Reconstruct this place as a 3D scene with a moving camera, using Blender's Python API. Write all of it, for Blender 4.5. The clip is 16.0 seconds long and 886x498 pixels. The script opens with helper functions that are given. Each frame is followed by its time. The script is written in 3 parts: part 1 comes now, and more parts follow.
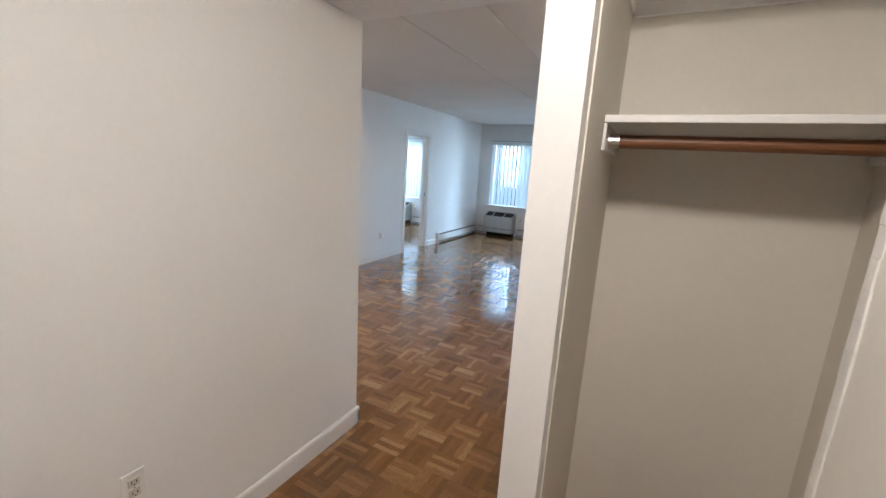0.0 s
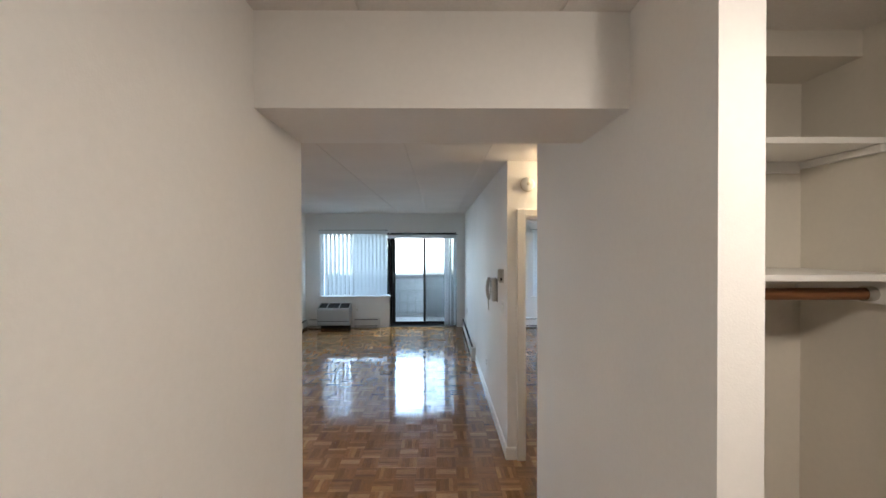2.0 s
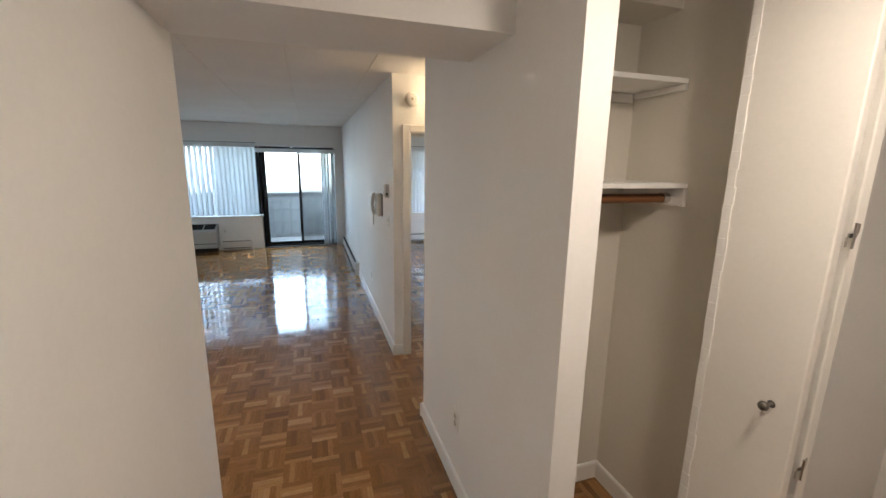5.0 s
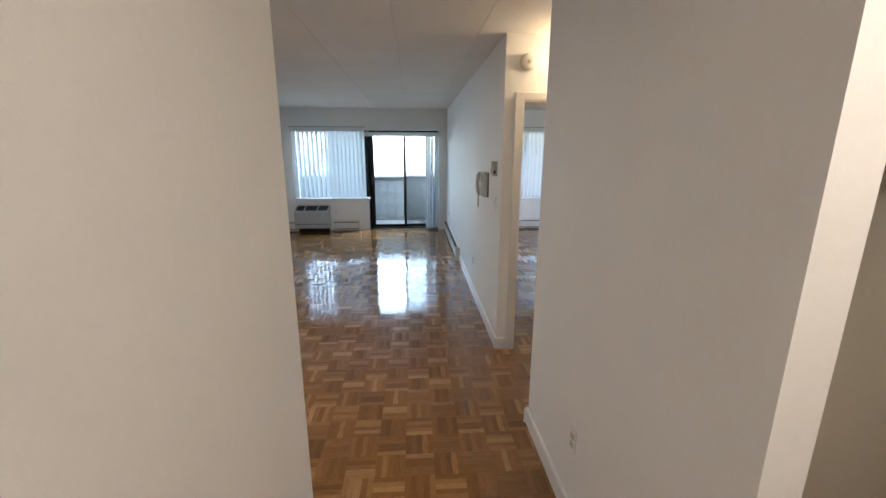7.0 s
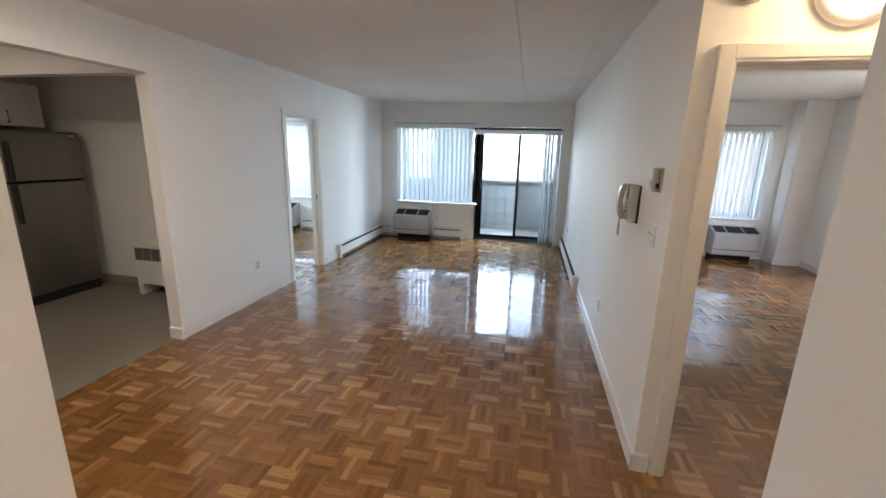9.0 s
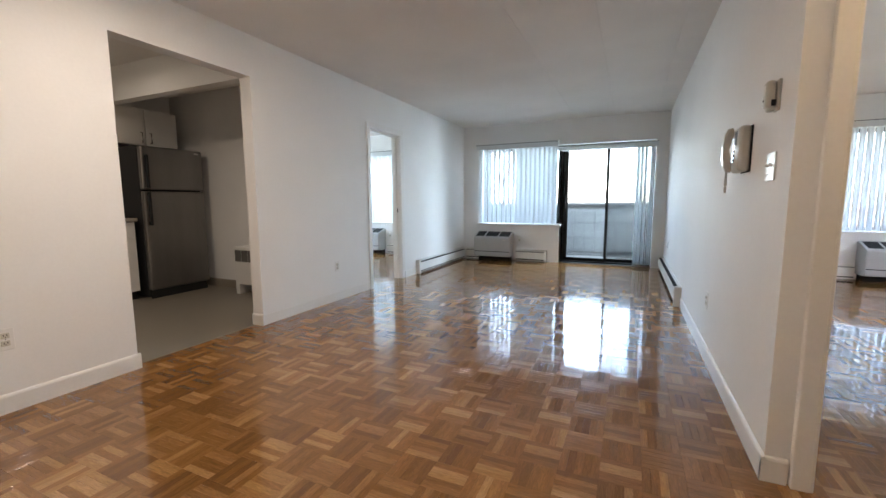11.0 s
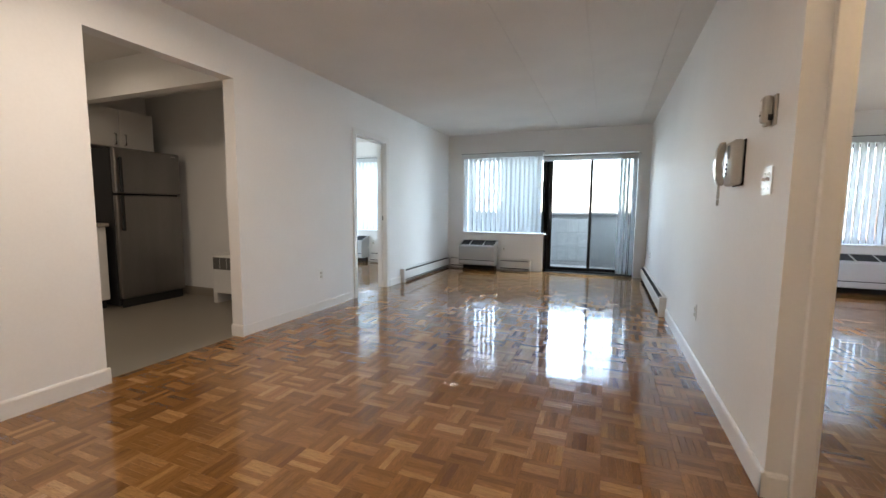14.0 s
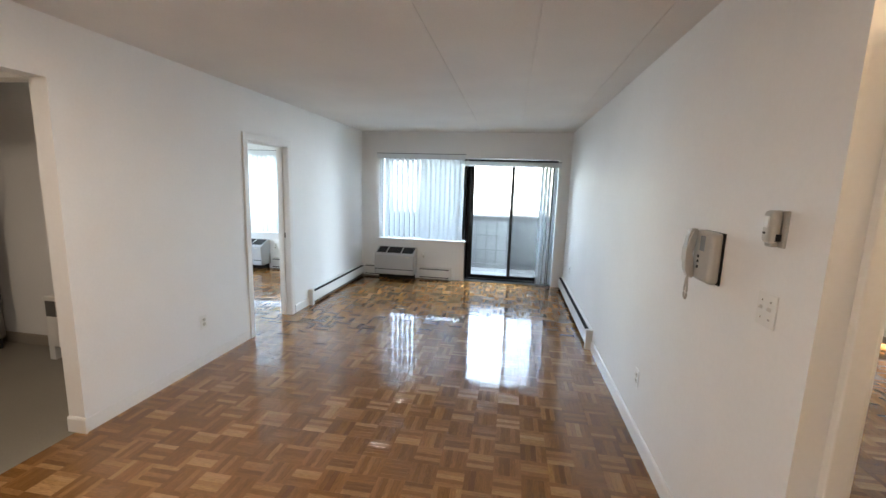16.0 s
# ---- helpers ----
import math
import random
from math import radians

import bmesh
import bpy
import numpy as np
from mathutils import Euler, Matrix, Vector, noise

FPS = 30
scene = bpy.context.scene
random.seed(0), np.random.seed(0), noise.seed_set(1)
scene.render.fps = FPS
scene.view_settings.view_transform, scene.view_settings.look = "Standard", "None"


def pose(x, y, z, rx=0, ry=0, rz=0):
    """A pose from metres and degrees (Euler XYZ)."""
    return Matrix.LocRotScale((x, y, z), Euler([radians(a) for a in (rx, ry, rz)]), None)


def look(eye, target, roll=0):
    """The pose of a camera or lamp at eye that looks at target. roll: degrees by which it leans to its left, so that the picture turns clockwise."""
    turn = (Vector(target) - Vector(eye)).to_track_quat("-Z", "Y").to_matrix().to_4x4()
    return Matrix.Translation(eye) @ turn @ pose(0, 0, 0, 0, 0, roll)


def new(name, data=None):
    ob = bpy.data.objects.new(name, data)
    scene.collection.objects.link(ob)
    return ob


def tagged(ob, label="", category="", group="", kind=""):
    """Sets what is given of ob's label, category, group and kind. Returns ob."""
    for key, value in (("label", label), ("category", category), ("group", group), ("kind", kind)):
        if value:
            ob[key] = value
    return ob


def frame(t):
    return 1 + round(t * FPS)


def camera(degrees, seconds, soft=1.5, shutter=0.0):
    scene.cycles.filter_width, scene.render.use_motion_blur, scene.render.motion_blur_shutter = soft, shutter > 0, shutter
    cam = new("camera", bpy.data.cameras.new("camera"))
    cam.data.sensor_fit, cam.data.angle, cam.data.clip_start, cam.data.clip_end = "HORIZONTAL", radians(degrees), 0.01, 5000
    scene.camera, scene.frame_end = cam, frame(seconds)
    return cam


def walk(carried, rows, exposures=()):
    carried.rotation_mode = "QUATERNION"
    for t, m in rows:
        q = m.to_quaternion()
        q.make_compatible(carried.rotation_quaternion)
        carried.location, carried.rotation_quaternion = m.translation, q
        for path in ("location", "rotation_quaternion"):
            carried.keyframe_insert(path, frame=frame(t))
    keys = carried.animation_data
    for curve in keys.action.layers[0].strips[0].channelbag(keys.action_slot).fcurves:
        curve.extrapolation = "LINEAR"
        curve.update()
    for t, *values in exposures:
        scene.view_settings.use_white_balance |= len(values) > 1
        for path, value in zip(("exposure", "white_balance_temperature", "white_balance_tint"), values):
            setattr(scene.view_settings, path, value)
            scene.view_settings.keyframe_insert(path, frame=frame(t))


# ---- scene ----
cam = camera(94.9, 16.0)
EXPOSURES = [(0.0, 3.84, 5650, 10), (1.0, 3.66, 5850, 10), (1.5, 3.74, 5950, 10), (2.0, 3.55, 6050, 10), (3.0, 3.75, 6200, 11), (3.5, 3.7, 6100, 11), (6.0, 3.52, 6350, 11), (6.5, 3.68, 6350, 11), (7.0, 3.55, 6200, 11), (8.0, 3.45, 6350, 14), (8.5, 3.4, 6400, 14), (9.0, 3.8, 6550, 14), (10.0, 3.9, 6500, 14), (12.5, 3.9, 6670, 14), (14.0, 3.84, 6700, 14), (15.0, 4.02, 6720, 14), (15.5, 4.05, 6710, 14), (16.0, 4.02, 6700, 14)]
PATH = [
    (0, (0.037, 0.006, 1.504), (-0.848, 1.753, 1.099), 3.4),
    (0.5, (-0.253, 0.008, 1.55), (-0.876, 1.853, 1.095), 2.1),
    (1, (-0.455, 0.031, 1.635), (-0.834, 1.951, 1.222), 0.8),
    (1.5, (-0.611, 0.104, 1.689), (-0.786, 2.082, 1.449), 0.5),
    (2, (-0.784, 0.09, 1.751), (-0.763, 2.089, 1.734), -0.1),
    (2.5, (-0.922, -0.022, 1.808), (-0.696, 1.951, 2.045), -0.8),
    (3, (-0.926, -0.058, 1.849), (-0.524, 1.858, 2.261), -1.1),
    (3.5, (-0.911, -0.053, 1.825), (-0.361, 1.862, 1.997), -1.0),
    (3.7, (-0.902, -0.04, 1.799), (-0.28, 1.861, 1.761), -0.8),
    (5.8, (-0.891, -0.038, 1.714), (-0.321, 1.829, 1.277), 0.7),
    (6, (-0.89, -0.032, 1.709), (-0.421, 1.863, 1.276), 0.7),
    (6.5, (-0.847, 0.058, 1.688), (-0.599, 1.989, 1.230), 0.3),
    (7, (-0.889, 0.281, 1.625), (-0.756, 2.221, 1.156), 0.1),
    (7.5, (-0.894, 0.592, 1.643), (-0.872, 2.531, 1.152), 0.3),
    (8, (-0.808, 0.897, 1.634), (-0.908, 2.83, 1.13), 0.9),
    (8.5, (-0.801, 1.173, 1.615), (-1.049, 3.094, 1.116), 1.2),
    (9, (-0.847, 1.412, 1.598), (-1.248, 3.315, 1.132), 1.4),
    (9.5, (-0.794, 1.539, 1.553), (-1.361, 3.416, 1.161), 1.2),
    (10, (-0.806, 1.61, 1.307), (-1.515, 3.456, 1.007), 0.7),
    (10.2, (-0.786, 1.572, 1.237), (-1.544, 3.4, 0.951), 0.7),
    (12.3, (-0.719, 1.541, 0.992), (-1.564, 3.346, 0.832), -0.2),
    (12.5, (-0.714, 1.548, 0.985), (-1.544, 3.361, 0.832), -0.2),
    (13, (-0.736, 1.542, 0.987), (-1.528, 3.372, 0.837), -0.1),
    (13.5, (-0.752, 1.543, 0.984), (-1.521, 3.382, 0.821), 0.2),
    (14, (-0.827, 1.579, 1.085), (-1.568, 3.426, 0.891), 0.5),
    (14.5, (-0.928, 1.604, 1.453), (-1.604, 3.471, 1.215), 0.9),
    (15, (-0.99, 1.655, 1.585), (-1.567, 3.55, 1.31), 1.3),
    (15.5, (-1.013, 1.901, 1.587), (-1.464, 3.826, 1.287), 1.7),
    (16, (-1.096, 2.129, 1.595), (-1.418, 4.078, 1.284), 1.8),
]
walk(cam, [(t, look(eye, target, roll)) for t, eye, target, roll in PATH], exposures=EXPOSURES)

SKY, DAY, BALCONY, FOYER, CORRIDOR, KITCHEN, DINING, VANE = 0.15, 5.0, 12.0, 1.3, 0.72, 0.44, 1.42, 0.38
GRID = (-1.116, 0.032)

H = 2.44
XL, XR, YF = -3.63, -0.225, 8.82
HALL, SOUTH = -1.325, 1.70

world = bpy.data.worlds.new("sky")
scene.world = world
world.use_nodes = True
wn = world.node_tree
sky = wn.nodes.new("ShaderNodeTexSky")
sky.sky_type = "NISHITA"
sky.sun_disc = False
sky.sun_elevation, sky.sun_rotation = radians(48), radians(150)
sky.air_density, sky.dust_density, sky.ozone_density = 1.0, 1.0, 1.0
background = wn.nodes["Background"]
background.inputs["Strength"].default_value = SKY
wn.links.new(sky.outputs["Color"], background.inputs["Color"])

sun = new("sun", bpy.data.lights.new("sun", "SUN"))
sun.data.energy, sun.data.angle, sun.data.color = 3.0, radians(0.5), (1.0, 0.95, 0.88)
# the sun stands behind the building: high in the south, so the balcony side lies in shade
sun.matrix_world = look((3, -6, 12), (0, 0, 0))


def bulb(name, place, watts, colour, radius):
    lamp = new(name, bpy.data.lights.new(name, "POINT"))
    lamp.data.energy, lamp.data.color, lamp.data.shadow_soft_size = watts, colour, radius
    lamp.location = place
    return lamp


WARM, AMBER = (1.0, 0.85, 0.69), (1.0, 0.71, 0.40)


def disc(name, place, towards, watts, colour, size):
    """A round lamp just in front of an opal glass bowl."""
    lamp = new(name, bpy.data.lights.new(name, "AREA"))
    lamp.data.shape, lamp.data.size = "DISK", size
    lamp.data.energy, lamp.data.color = watts, colour
    lamp.matrix_world = look(place, towards)
    return lamp


def opening(name, x0, x1, z0, z1, y, watts):
    """The sky's light in a window's opening."""
    lamp = new(name, bpy.data.lights.new(name, "AREA"))
    lamp.data.shape, lamp.data.size, lamp.data.size_y = "RECTANGLE", x1 - x0, z1 - z0
    lamp.data.energy, lamp.data.color = watts, (0.64, 0.85, 1.0)
    lamp.matrix_world = look(((x0 + x1) / 2, y, (z0 + z1) / 2), ((x0 + x1) / 2, y - 1, (z0 + z1) / 2 - 0.28))
    return lamp


def side_opening(name, x, y0, y1, z0, z1, side, watts, inward=0.0):
    """A lamp in a side opening, added as extra sky light from that side."""
    lamp = new(name, bpy.data.lights.new(name, "AREA"))
    lamp.data.shape, lamp.data.size, lamp.data.size_y = "RECTANGLE", y1 - y0, z1 - z0
    lamp.data.energy, lamp.data.color = watts, (0.64, 0.85, 1.0)
    lamp.matrix_world = look((x, (y0 + y1) / 2, (z0 + z1) / 2), (x + side, (y0 + y1) / 2 - inward, (z0 + z1) / 2 - 0.28))
    return lamp


disc("foyer_bulb", (-0.03, 0.2, 2.335), (-0.28, 0.2, 0), FOYER * 0.85, WARM, 0.24)
bulb("foyer_glow", (-0.03, 0.2, 2.25), FOYER * 0.48, WARM, 0.06)
bulb("corridor_bulb", (0.29, 3.22, 2.26), CORRIDOR, AMBER, 0.07)
disc("kitchen_bulb", (-4.85, 3.2, 2.335), (-4.85, 3.2, 0), KITCHEN, WARM, 0.24)
disc("dining_fill", (-2.58, 2.9, 2.335), (-2.58, 2.9, 0), DINING, (1.0, 0.87, 0.73), 0.24)
opening("bedroom_light", -6.46, -5.12, 0.74, 1.97, 9.0, DAY * 0.75)
opening("bedroom_light", 1.31, 2.64, 0.74, 1.97, 9.0, DAY * 0.10)
side_opening("bedroom_side_fill", 3.40, 5.2, 6.7, 0.74, 1.97, -1, DAY * 0.03)
side_opening("bedroom_side_fill", -7.50, 6.4, 7.7, 0.74, 1.97, 1, DAY * 0.7)
side_opening("balcony_side_fill", 0.23, 9.2, 10.15, 1.12, 2.5, -1, BALCONY * 2.1, 0.9)
side_opening("balcony_side_fill", -3.83, 9.2, 10.15, 1.12, 2.5, 1, BALCONY * 0.08)
opening("balcony_light", -3.7, 0.1, 1.12, 2.5, 10.38, BALCONY)


# ---- materials ----
def material(name, colour, rough=0.5, metal=0.0, grain=0.0, grain_size=60.0, stain=0.0, stain_size=1.5, bump=0.0, bump_size=200.0, coat=0.0, stretch=(1, 1, 1)):
    """A painted or raw surface: base colour with fine grain and broad stains, and a fine relief."""
    m = bpy.data.materials.new(name)
    m.use_nodes = True
    n, l = m.node_tree.nodes, m.node_tree.links
    p = n["Principled BSDF"]
    p.inputs["Roughness"].default_value, p.inputs["Metallic"].default_value = rough, metal
    p.inputs["Coat Weight"].default_value = coat
    p.inputs["Coat Roughness"].default_value = 0.1
    place = n.new("ShaderNodeTexCoord")
    squash = n.new("ShaderNodeMapping")
    squash.inputs["Scale"].default_value = stretch
    l.new(place.outputs["Object"], squash.inputs["Vector"])
    fine, broad = n.new("ShaderNodeTexNoise"), n.new("ShaderNodeTexNoise")
    fine.inputs["Scale"].default_value, broad.inputs["Scale"].default_value = grain_size, stain_size
    fine.inputs["Detail"].default_value, broad.inputs["Detail"].default_value = 4, 5
    for t in (fine, broad):
        l.new(squash.outputs["Vector"], t.inputs["Vector"])
    amount = []
    for t, a in ((fine, grain), (broad, stain)):
        r = n.new("ShaderNodeMapRange")
        r.inputs["From Min"].default_value, r.inputs["From Max"].default_value = 0.3, 0.7
        r.inputs["To Min"].default_value, r.inputs["To Max"].default_value = 1 - a, 1 + a
        l.new(t.outputs["Fac"], r.inputs["Value"])
        amount.append(r)
    both = n.new("ShaderNodeMath")
    both.operation = "MULTIPLY"
    l.new(amount[0].outputs["Result"], both.inputs[0])
    l.new(amount[1].outputs["Result"], both.inputs[1])
    tint = n.new("ShaderNodeVectorMath")
    tint.operation = "SCALE"
    tint.inputs[0].default_value = colour
    l.new(both.outputs["Value"], tint.inputs["Scale"])
    l.new(tint.outputs["Vector"], p.inputs["Base Color"])
    r = n.new("ShaderNodeMapRange")
    r.inputs["To Min"].default_value, r.inputs["To Max"].default_value = max(0.02, rough * 0.8), min(1, rough * 1.2)
    l.new(broad.outputs["Fac"], r.inputs["Value"])
    l.new(r.outputs["Result"], p.inputs["Roughness"])
    if bump:
        relief, b = n.new("ShaderNodeTexNoise"), n.new("ShaderNodeBump")
        relief.inputs["Scale"].default_value, relief.inputs["Detail"].default_value = bump_size, 3
        l.new(squash.outputs["Vector"], relief.inputs["Vector"])
        b.inputs["Strength"].default_value, b.inputs["Distance"].default_value = bump, 0.002
        l.new(relief.outputs["Fac"], b.inputs["Height"])
        l.new(b.outputs["Normal"], p.inputs["Normal"])
    return m


PAINT = material("wall_paint", (0.85, 0.84, 0.82), 0.72, grain=0.012, stain=0.025, bump=0.25, bump_size=260)
HUSK = material("aged_plastic", (0.50, 0.48, 0.44), 0.28, grain=0.02, stain=0.06, stain_size=0.2)
PEWTER = material("dull_pewter", (0.20, 0.18, 0.16), 0.38, metal=0.9, grain=0.1)
CLOSET = material("closet_beige", (0.72, 0.68, 0.605), 0.75, grain=0.015, stain=0.05, stain_size=1.2, bump=0.3, bump_size=240)
CEIL = material("ceiling_paint", (0.78, 0.755, 0.72), 0.85, grain=0.03, grain_size=120, stain=0.04, bump=0.6, bump_size=150)
TRIM = material("trim_paint", (0.82, 0.805, 0.775), 0.45, grain=0.015, stain=0.03, bump=0.15, bump_size=90)
DOORPAINT = material("door_paint", (0.80, 0.77, 0.72), 0.45, grain=0.015, stain=0.03, bump=0.2, bump_size=120)
CREAM = material("cream_plastic", (0.58, 0.55, 0.47), 0.35, grain=0.02, stain=0.03)
WHITE = material("white_plastic", (0.80, 0.79, 0.76), 0.35, grain=0.01, stain=0.02)
UNIT = material("backlit_unit", (0.45, 0.45, 0.44), 0.45, grain=0.015, stain=0.05, bump=0.05)
ENAMEL = material("white_enamel", (0.78, 0.77, 0.74), 0.35, grain=0.01, stain=0.04, bump=0.05)
BLACK = material("black_plastic", (0.016, 0.016, 0.017), 0.6, grain=0.1, stain=0.1)
DARK = material("dark_slot", (0.009, 0.009, 0.010), 0.8)
BRONZE = material("bronze_frame", (0.014, 0.013, 0.012), 0.5, metal=0.0, grain=0.1, stain=0.15)
BRONZE.node_tree.nodes["Principled BSDF"].inputs["Specular IOR Level"].default_value = 0.15
STEEL = material("brushed_steel", (0.24, 0.23, 0.22), 0.36, metal=0.9, grain=0.06, grain_size=40, stain=0.06, stretch=(6, 6, 0.3))
CHROME = material("worn_chrome", (0.6, 0.58, 0.55), 0.25, metal=1.0, stain=0.1)
BRASS = material("dull_nickel", (0.42, 0.38, 0.32), 0.4, metal=1.0, stain=0.1)
RODWOOD = material("rod_wood", (0.17, 0.07, 0.026), 0.45, grain=0.2, grain_size=30, stain=0.15, stretch=(0.2, 6, 6))
VINYL = material("kitchen_vinyl", (0.24, 0.215, 0.175), 0.42, grain=0.05, grain_size=90, stain=0.06, bump=0.1)
COVE = material("cove_base", (0.30, 0.26, 0.21), 0.6, grain=0.04, stain=0.08)
COUNTER = material("speckled_laminate", (0.33, 0.30, 0.26), 0.35, grain=0.25, grain_size=220, stain=0.05)
CONCRETE = material("balcony_concrete", (0.165, 0.165, 0.162), 0.9, grain=0.1, stain=0.16, stain_size=2.2, bump=0.5, bump_size=60)
MORTAR = material("dark_mortar", (0.086, 0.086, 0.085), 0.95, grain=0.15, stain=0.2, bump=0.5, bump_size=80)
BLOCKS = material("parapet_block", (0.15, 0.155, 0.155), 0.9, grain=0.12, stain=0.14, stain_size=3, bump=0.6, bump_size=50)
GROUND = material("far_ground", (0.16, 0.17, 0.13), 0.95, grain=0.2, grain_size=0.6, stain=0.3, stain_size=0.05)
BRICK = material("far_brick", (0.34, 0.19, 0.14), 0.9, grain=0.12, grain_size=3, stain=0.1, stain_size=0.4)
FARGLASS = material("far_window_glass", (0.06, 0.07, 0.08), 0.1)


def glass():
    m = bpy.data.materials.new("window_glass")
    m.use_nodes = True
    n, l = m.node_tree.nodes, m.node_tree.links
    p = n["Principled BSDF"]
    p.inputs["Base Color"].default_value = (0.97, 0.99, 0.98, 1)
    p.inputs["Roughness"].default_value = 0.0
    p.inputs["Transmission Weight"].default_value = 1.0
    p.inputs["IOR"].default_value = 1.45
    p.inputs["Alpha"].default_value = 0.25
    return m


def vane_plastic():
    """Thin white vinyl that lets part of the daylight through."""
    m = bpy.data.materials.new("vane_vinyl")
    m.use_nodes = True
    n, l = m.node_tree.nodes, m.node_tree.links
    n.remove(n["Principled BSDF"])
    face, back, mix, fine = (n.new("ShaderNode" + k) for k in ("BsdfDiffuse", "BsdfTranslucent", "MixShader", "TexNoise"))
    fine.inputs["Scale"].default_value = 30
    ramp = n.new("ShaderNodeMapRange")
    ramp.inputs["To Min"].default_value, ramp.inputs["To Max"].default_value = VANE - 0.06, VANE + 0.06
    l.new(fine.outputs["Fac"], ramp.inputs["Value"])
    l.new(ramp.outputs["Result"], mix.inputs["Fac"])
    face.inputs["Color"].default_value = (0.78, 0.79, 0.79, 1)
    back.inputs["Color"].default_value = (0.80, 0.84, 0.86, 1)
    l.new(face.outputs["BSDF"], mix.inputs[1])
    l.new(back.outputs["BSDF"], mix.inputs[2])
    l.new(mix.outputs["Shader"], n["Material Output"].inputs["Surface"])
    return m


def parquet():
    """Varnished oak strips: every strip has its own tone and grain."""
    m = bpy.data.materials.new("oak_parquet")
    m.use_nodes = True
    n, l = m.node_tree.nodes, m.node_tree.links
    p = n["Principled BSDF"]
    geo, info, add, frac = n.new("ShaderNodeNewGeometry"), n.new("ShaderNodeObjectInfo"), n.new("ShaderNodeMath"), n.new("ShaderNodeMath")
    tone, split = n.new("ShaderNodeUVMap"), n.new("ShaderNodeSeparateXYZ")
    tone.uv_map = "tone"
    l.new(tone.outputs["UV"], split.inputs["Vector"])
    add.operation = "MULTIPLY_ADD"
    l.new(info.outputs["Random"], add.inputs[0])
    add.inputs[1].default_value, add.inputs[2].default_value = 0.26, -0.08
    frac.use_clamp = True
    l.new(add.outputs["Value"], frac.inputs[0])
    l.new(split.outputs["X"], frac.inputs[1])
    ramp = n.new("ShaderNodeValToRGB")
    e = ramp.color_ramp.elements
    e[0].position, e[0].color = 0.0, (0.108, 0.044, 0.013, 1)
    e[1].position, e[1].color = 1.0, (0.442, 0.241, 0.095, 1)
    for at, c in ((0.15, (0.149, 0.065, 0.021, 1)), (0.4, (0.216, 0.097, 0.027, 1)), (0.62, (0.264, 0.124, 0.037, 1)), (0.85, (0.356, 0.186, 0.062, 1))):
        k = e.new(at)
        k.color = c
    l.new(frac.outputs["Value"], ramp.inputs["Fac"])
    place, fine = n.new("ShaderNodeUVMap"), n.new("ShaderNodeTexNoise")
    place.uv_map = "grain"
    fine.inputs["Scale"].default_value, fine.inputs["Detail"].default_value = 70, 6
    fine.inputs["Distortion"].default_value = 1.5
    l.new(place.outputs["UV"], fine.inputs["Vector"])
    grain = n.new("ShaderNodeMapRange")
    grain.inputs["From Min"].default_value, grain.inputs["From Max"].default_value = 0.3, 0.7
    grain.inputs["To Min"].default_value, grain.inputs["To Max"].default_value = 0.74, 1.24
    l.new(fine.outputs["Fac"], grain.inputs["Value"])
    tint = n.new("ShaderNodeVectorMath")
    tint.operation = "SCALE"
    l.new(ramp.outputs["Color"], tint.inputs[0])
    l.new(grain.outputs["Result"], tint.inputs["Scale"])
    l.new(tint.outputs["Vector"], p.inputs["Base Color"])
    wear = n.new("ShaderNodeTexNoise")
    wear.inputs["Scale"].default_value, wear.inputs["Detail"].default_value = 3.5, 5
    l.new(geo.outputs["Position"], wear.inputs["Vector"])
    gloss = n.new("ShaderNodeMapRange")
    gloss.inputs["To Min"].default_value, gloss.inputs["To Max"].default_value = 0.03, 0.085
    l.new(wear.outputs["Fac"], gloss.inputs["Value"])
    l.new(gloss.outputs["Result"], p.inputs["Roughness"])
    p.inputs["IOR"].default_value = 1.62
    sheen = n.new("ShaderNodeMapRange")
    sheen.inputs["To Min"].default_value, sheen.inputs["To Max"].default_value = 0.05, 0.30
    l.new(split.outputs["Y"], sheen.inputs["Value"])
    l.new(sheen.outputs["Result"], p.inputs["Coat Weight"])
    p.inputs["Coat Roughness"].default_value = 0.27
    wave, b = n.new("ShaderNodeTexNoise"), n.new("ShaderNodeBump")
    wave.inputs["Scale"].default_value, wave.inputs["Detail"].default_value = 22, 2
    l.new(geo.outputs["Position"], wave.inputs["Vector"])
    b.inputs["Strength"].default_value, b.inputs["Distance"].default_value = 0.06, 0.004
    l.new(wave.outputs["Fac"], b.inputs["Height"])
    l.new(b.outputs["Normal"], p.inputs["Normal"])
    return m


def glow(name, colour, strength):
    m = bpy.data.materials.new(name)
    m.use_nodes = True
    p = m.node_tree.nodes["Principled BSDF"]
    p.inputs["Base Color"].default_value = (0.8, 0.78, 0.72, 1)
    p.inputs["Emission Color"].default_value = (*colour, 1)
    p.inputs["Emission Strength"].default_value = strength
    return m


def screen_mesh():
    """Fine insect screen: mostly open, with dark threads."""
    m = bpy.data.materials.new("insect_screen")
    m.use_nodes = True
    n, l = m.node_tree.nodes, m.node_tree.links
    n.remove(n["Principled BSDF"])
    clear, thread, mix = (n.new("ShaderNode" + k) for k in ("BsdfTransparent", "BsdfDiffuse", "MixShader"))
    thread.inputs["Color"].default_value = (0.10, 0.11, 0.12, 1)
    mix.inputs["Fac"].default_value = 0.34
    l.new(clear.outputs["BSDF"], mix.inputs[1])
    l.new(thread.outputs["BSDF"], mix.inputs[2])
    l.new(mix.outputs["Shader"], n["Material Output"].inputs["Surface"])
    return m


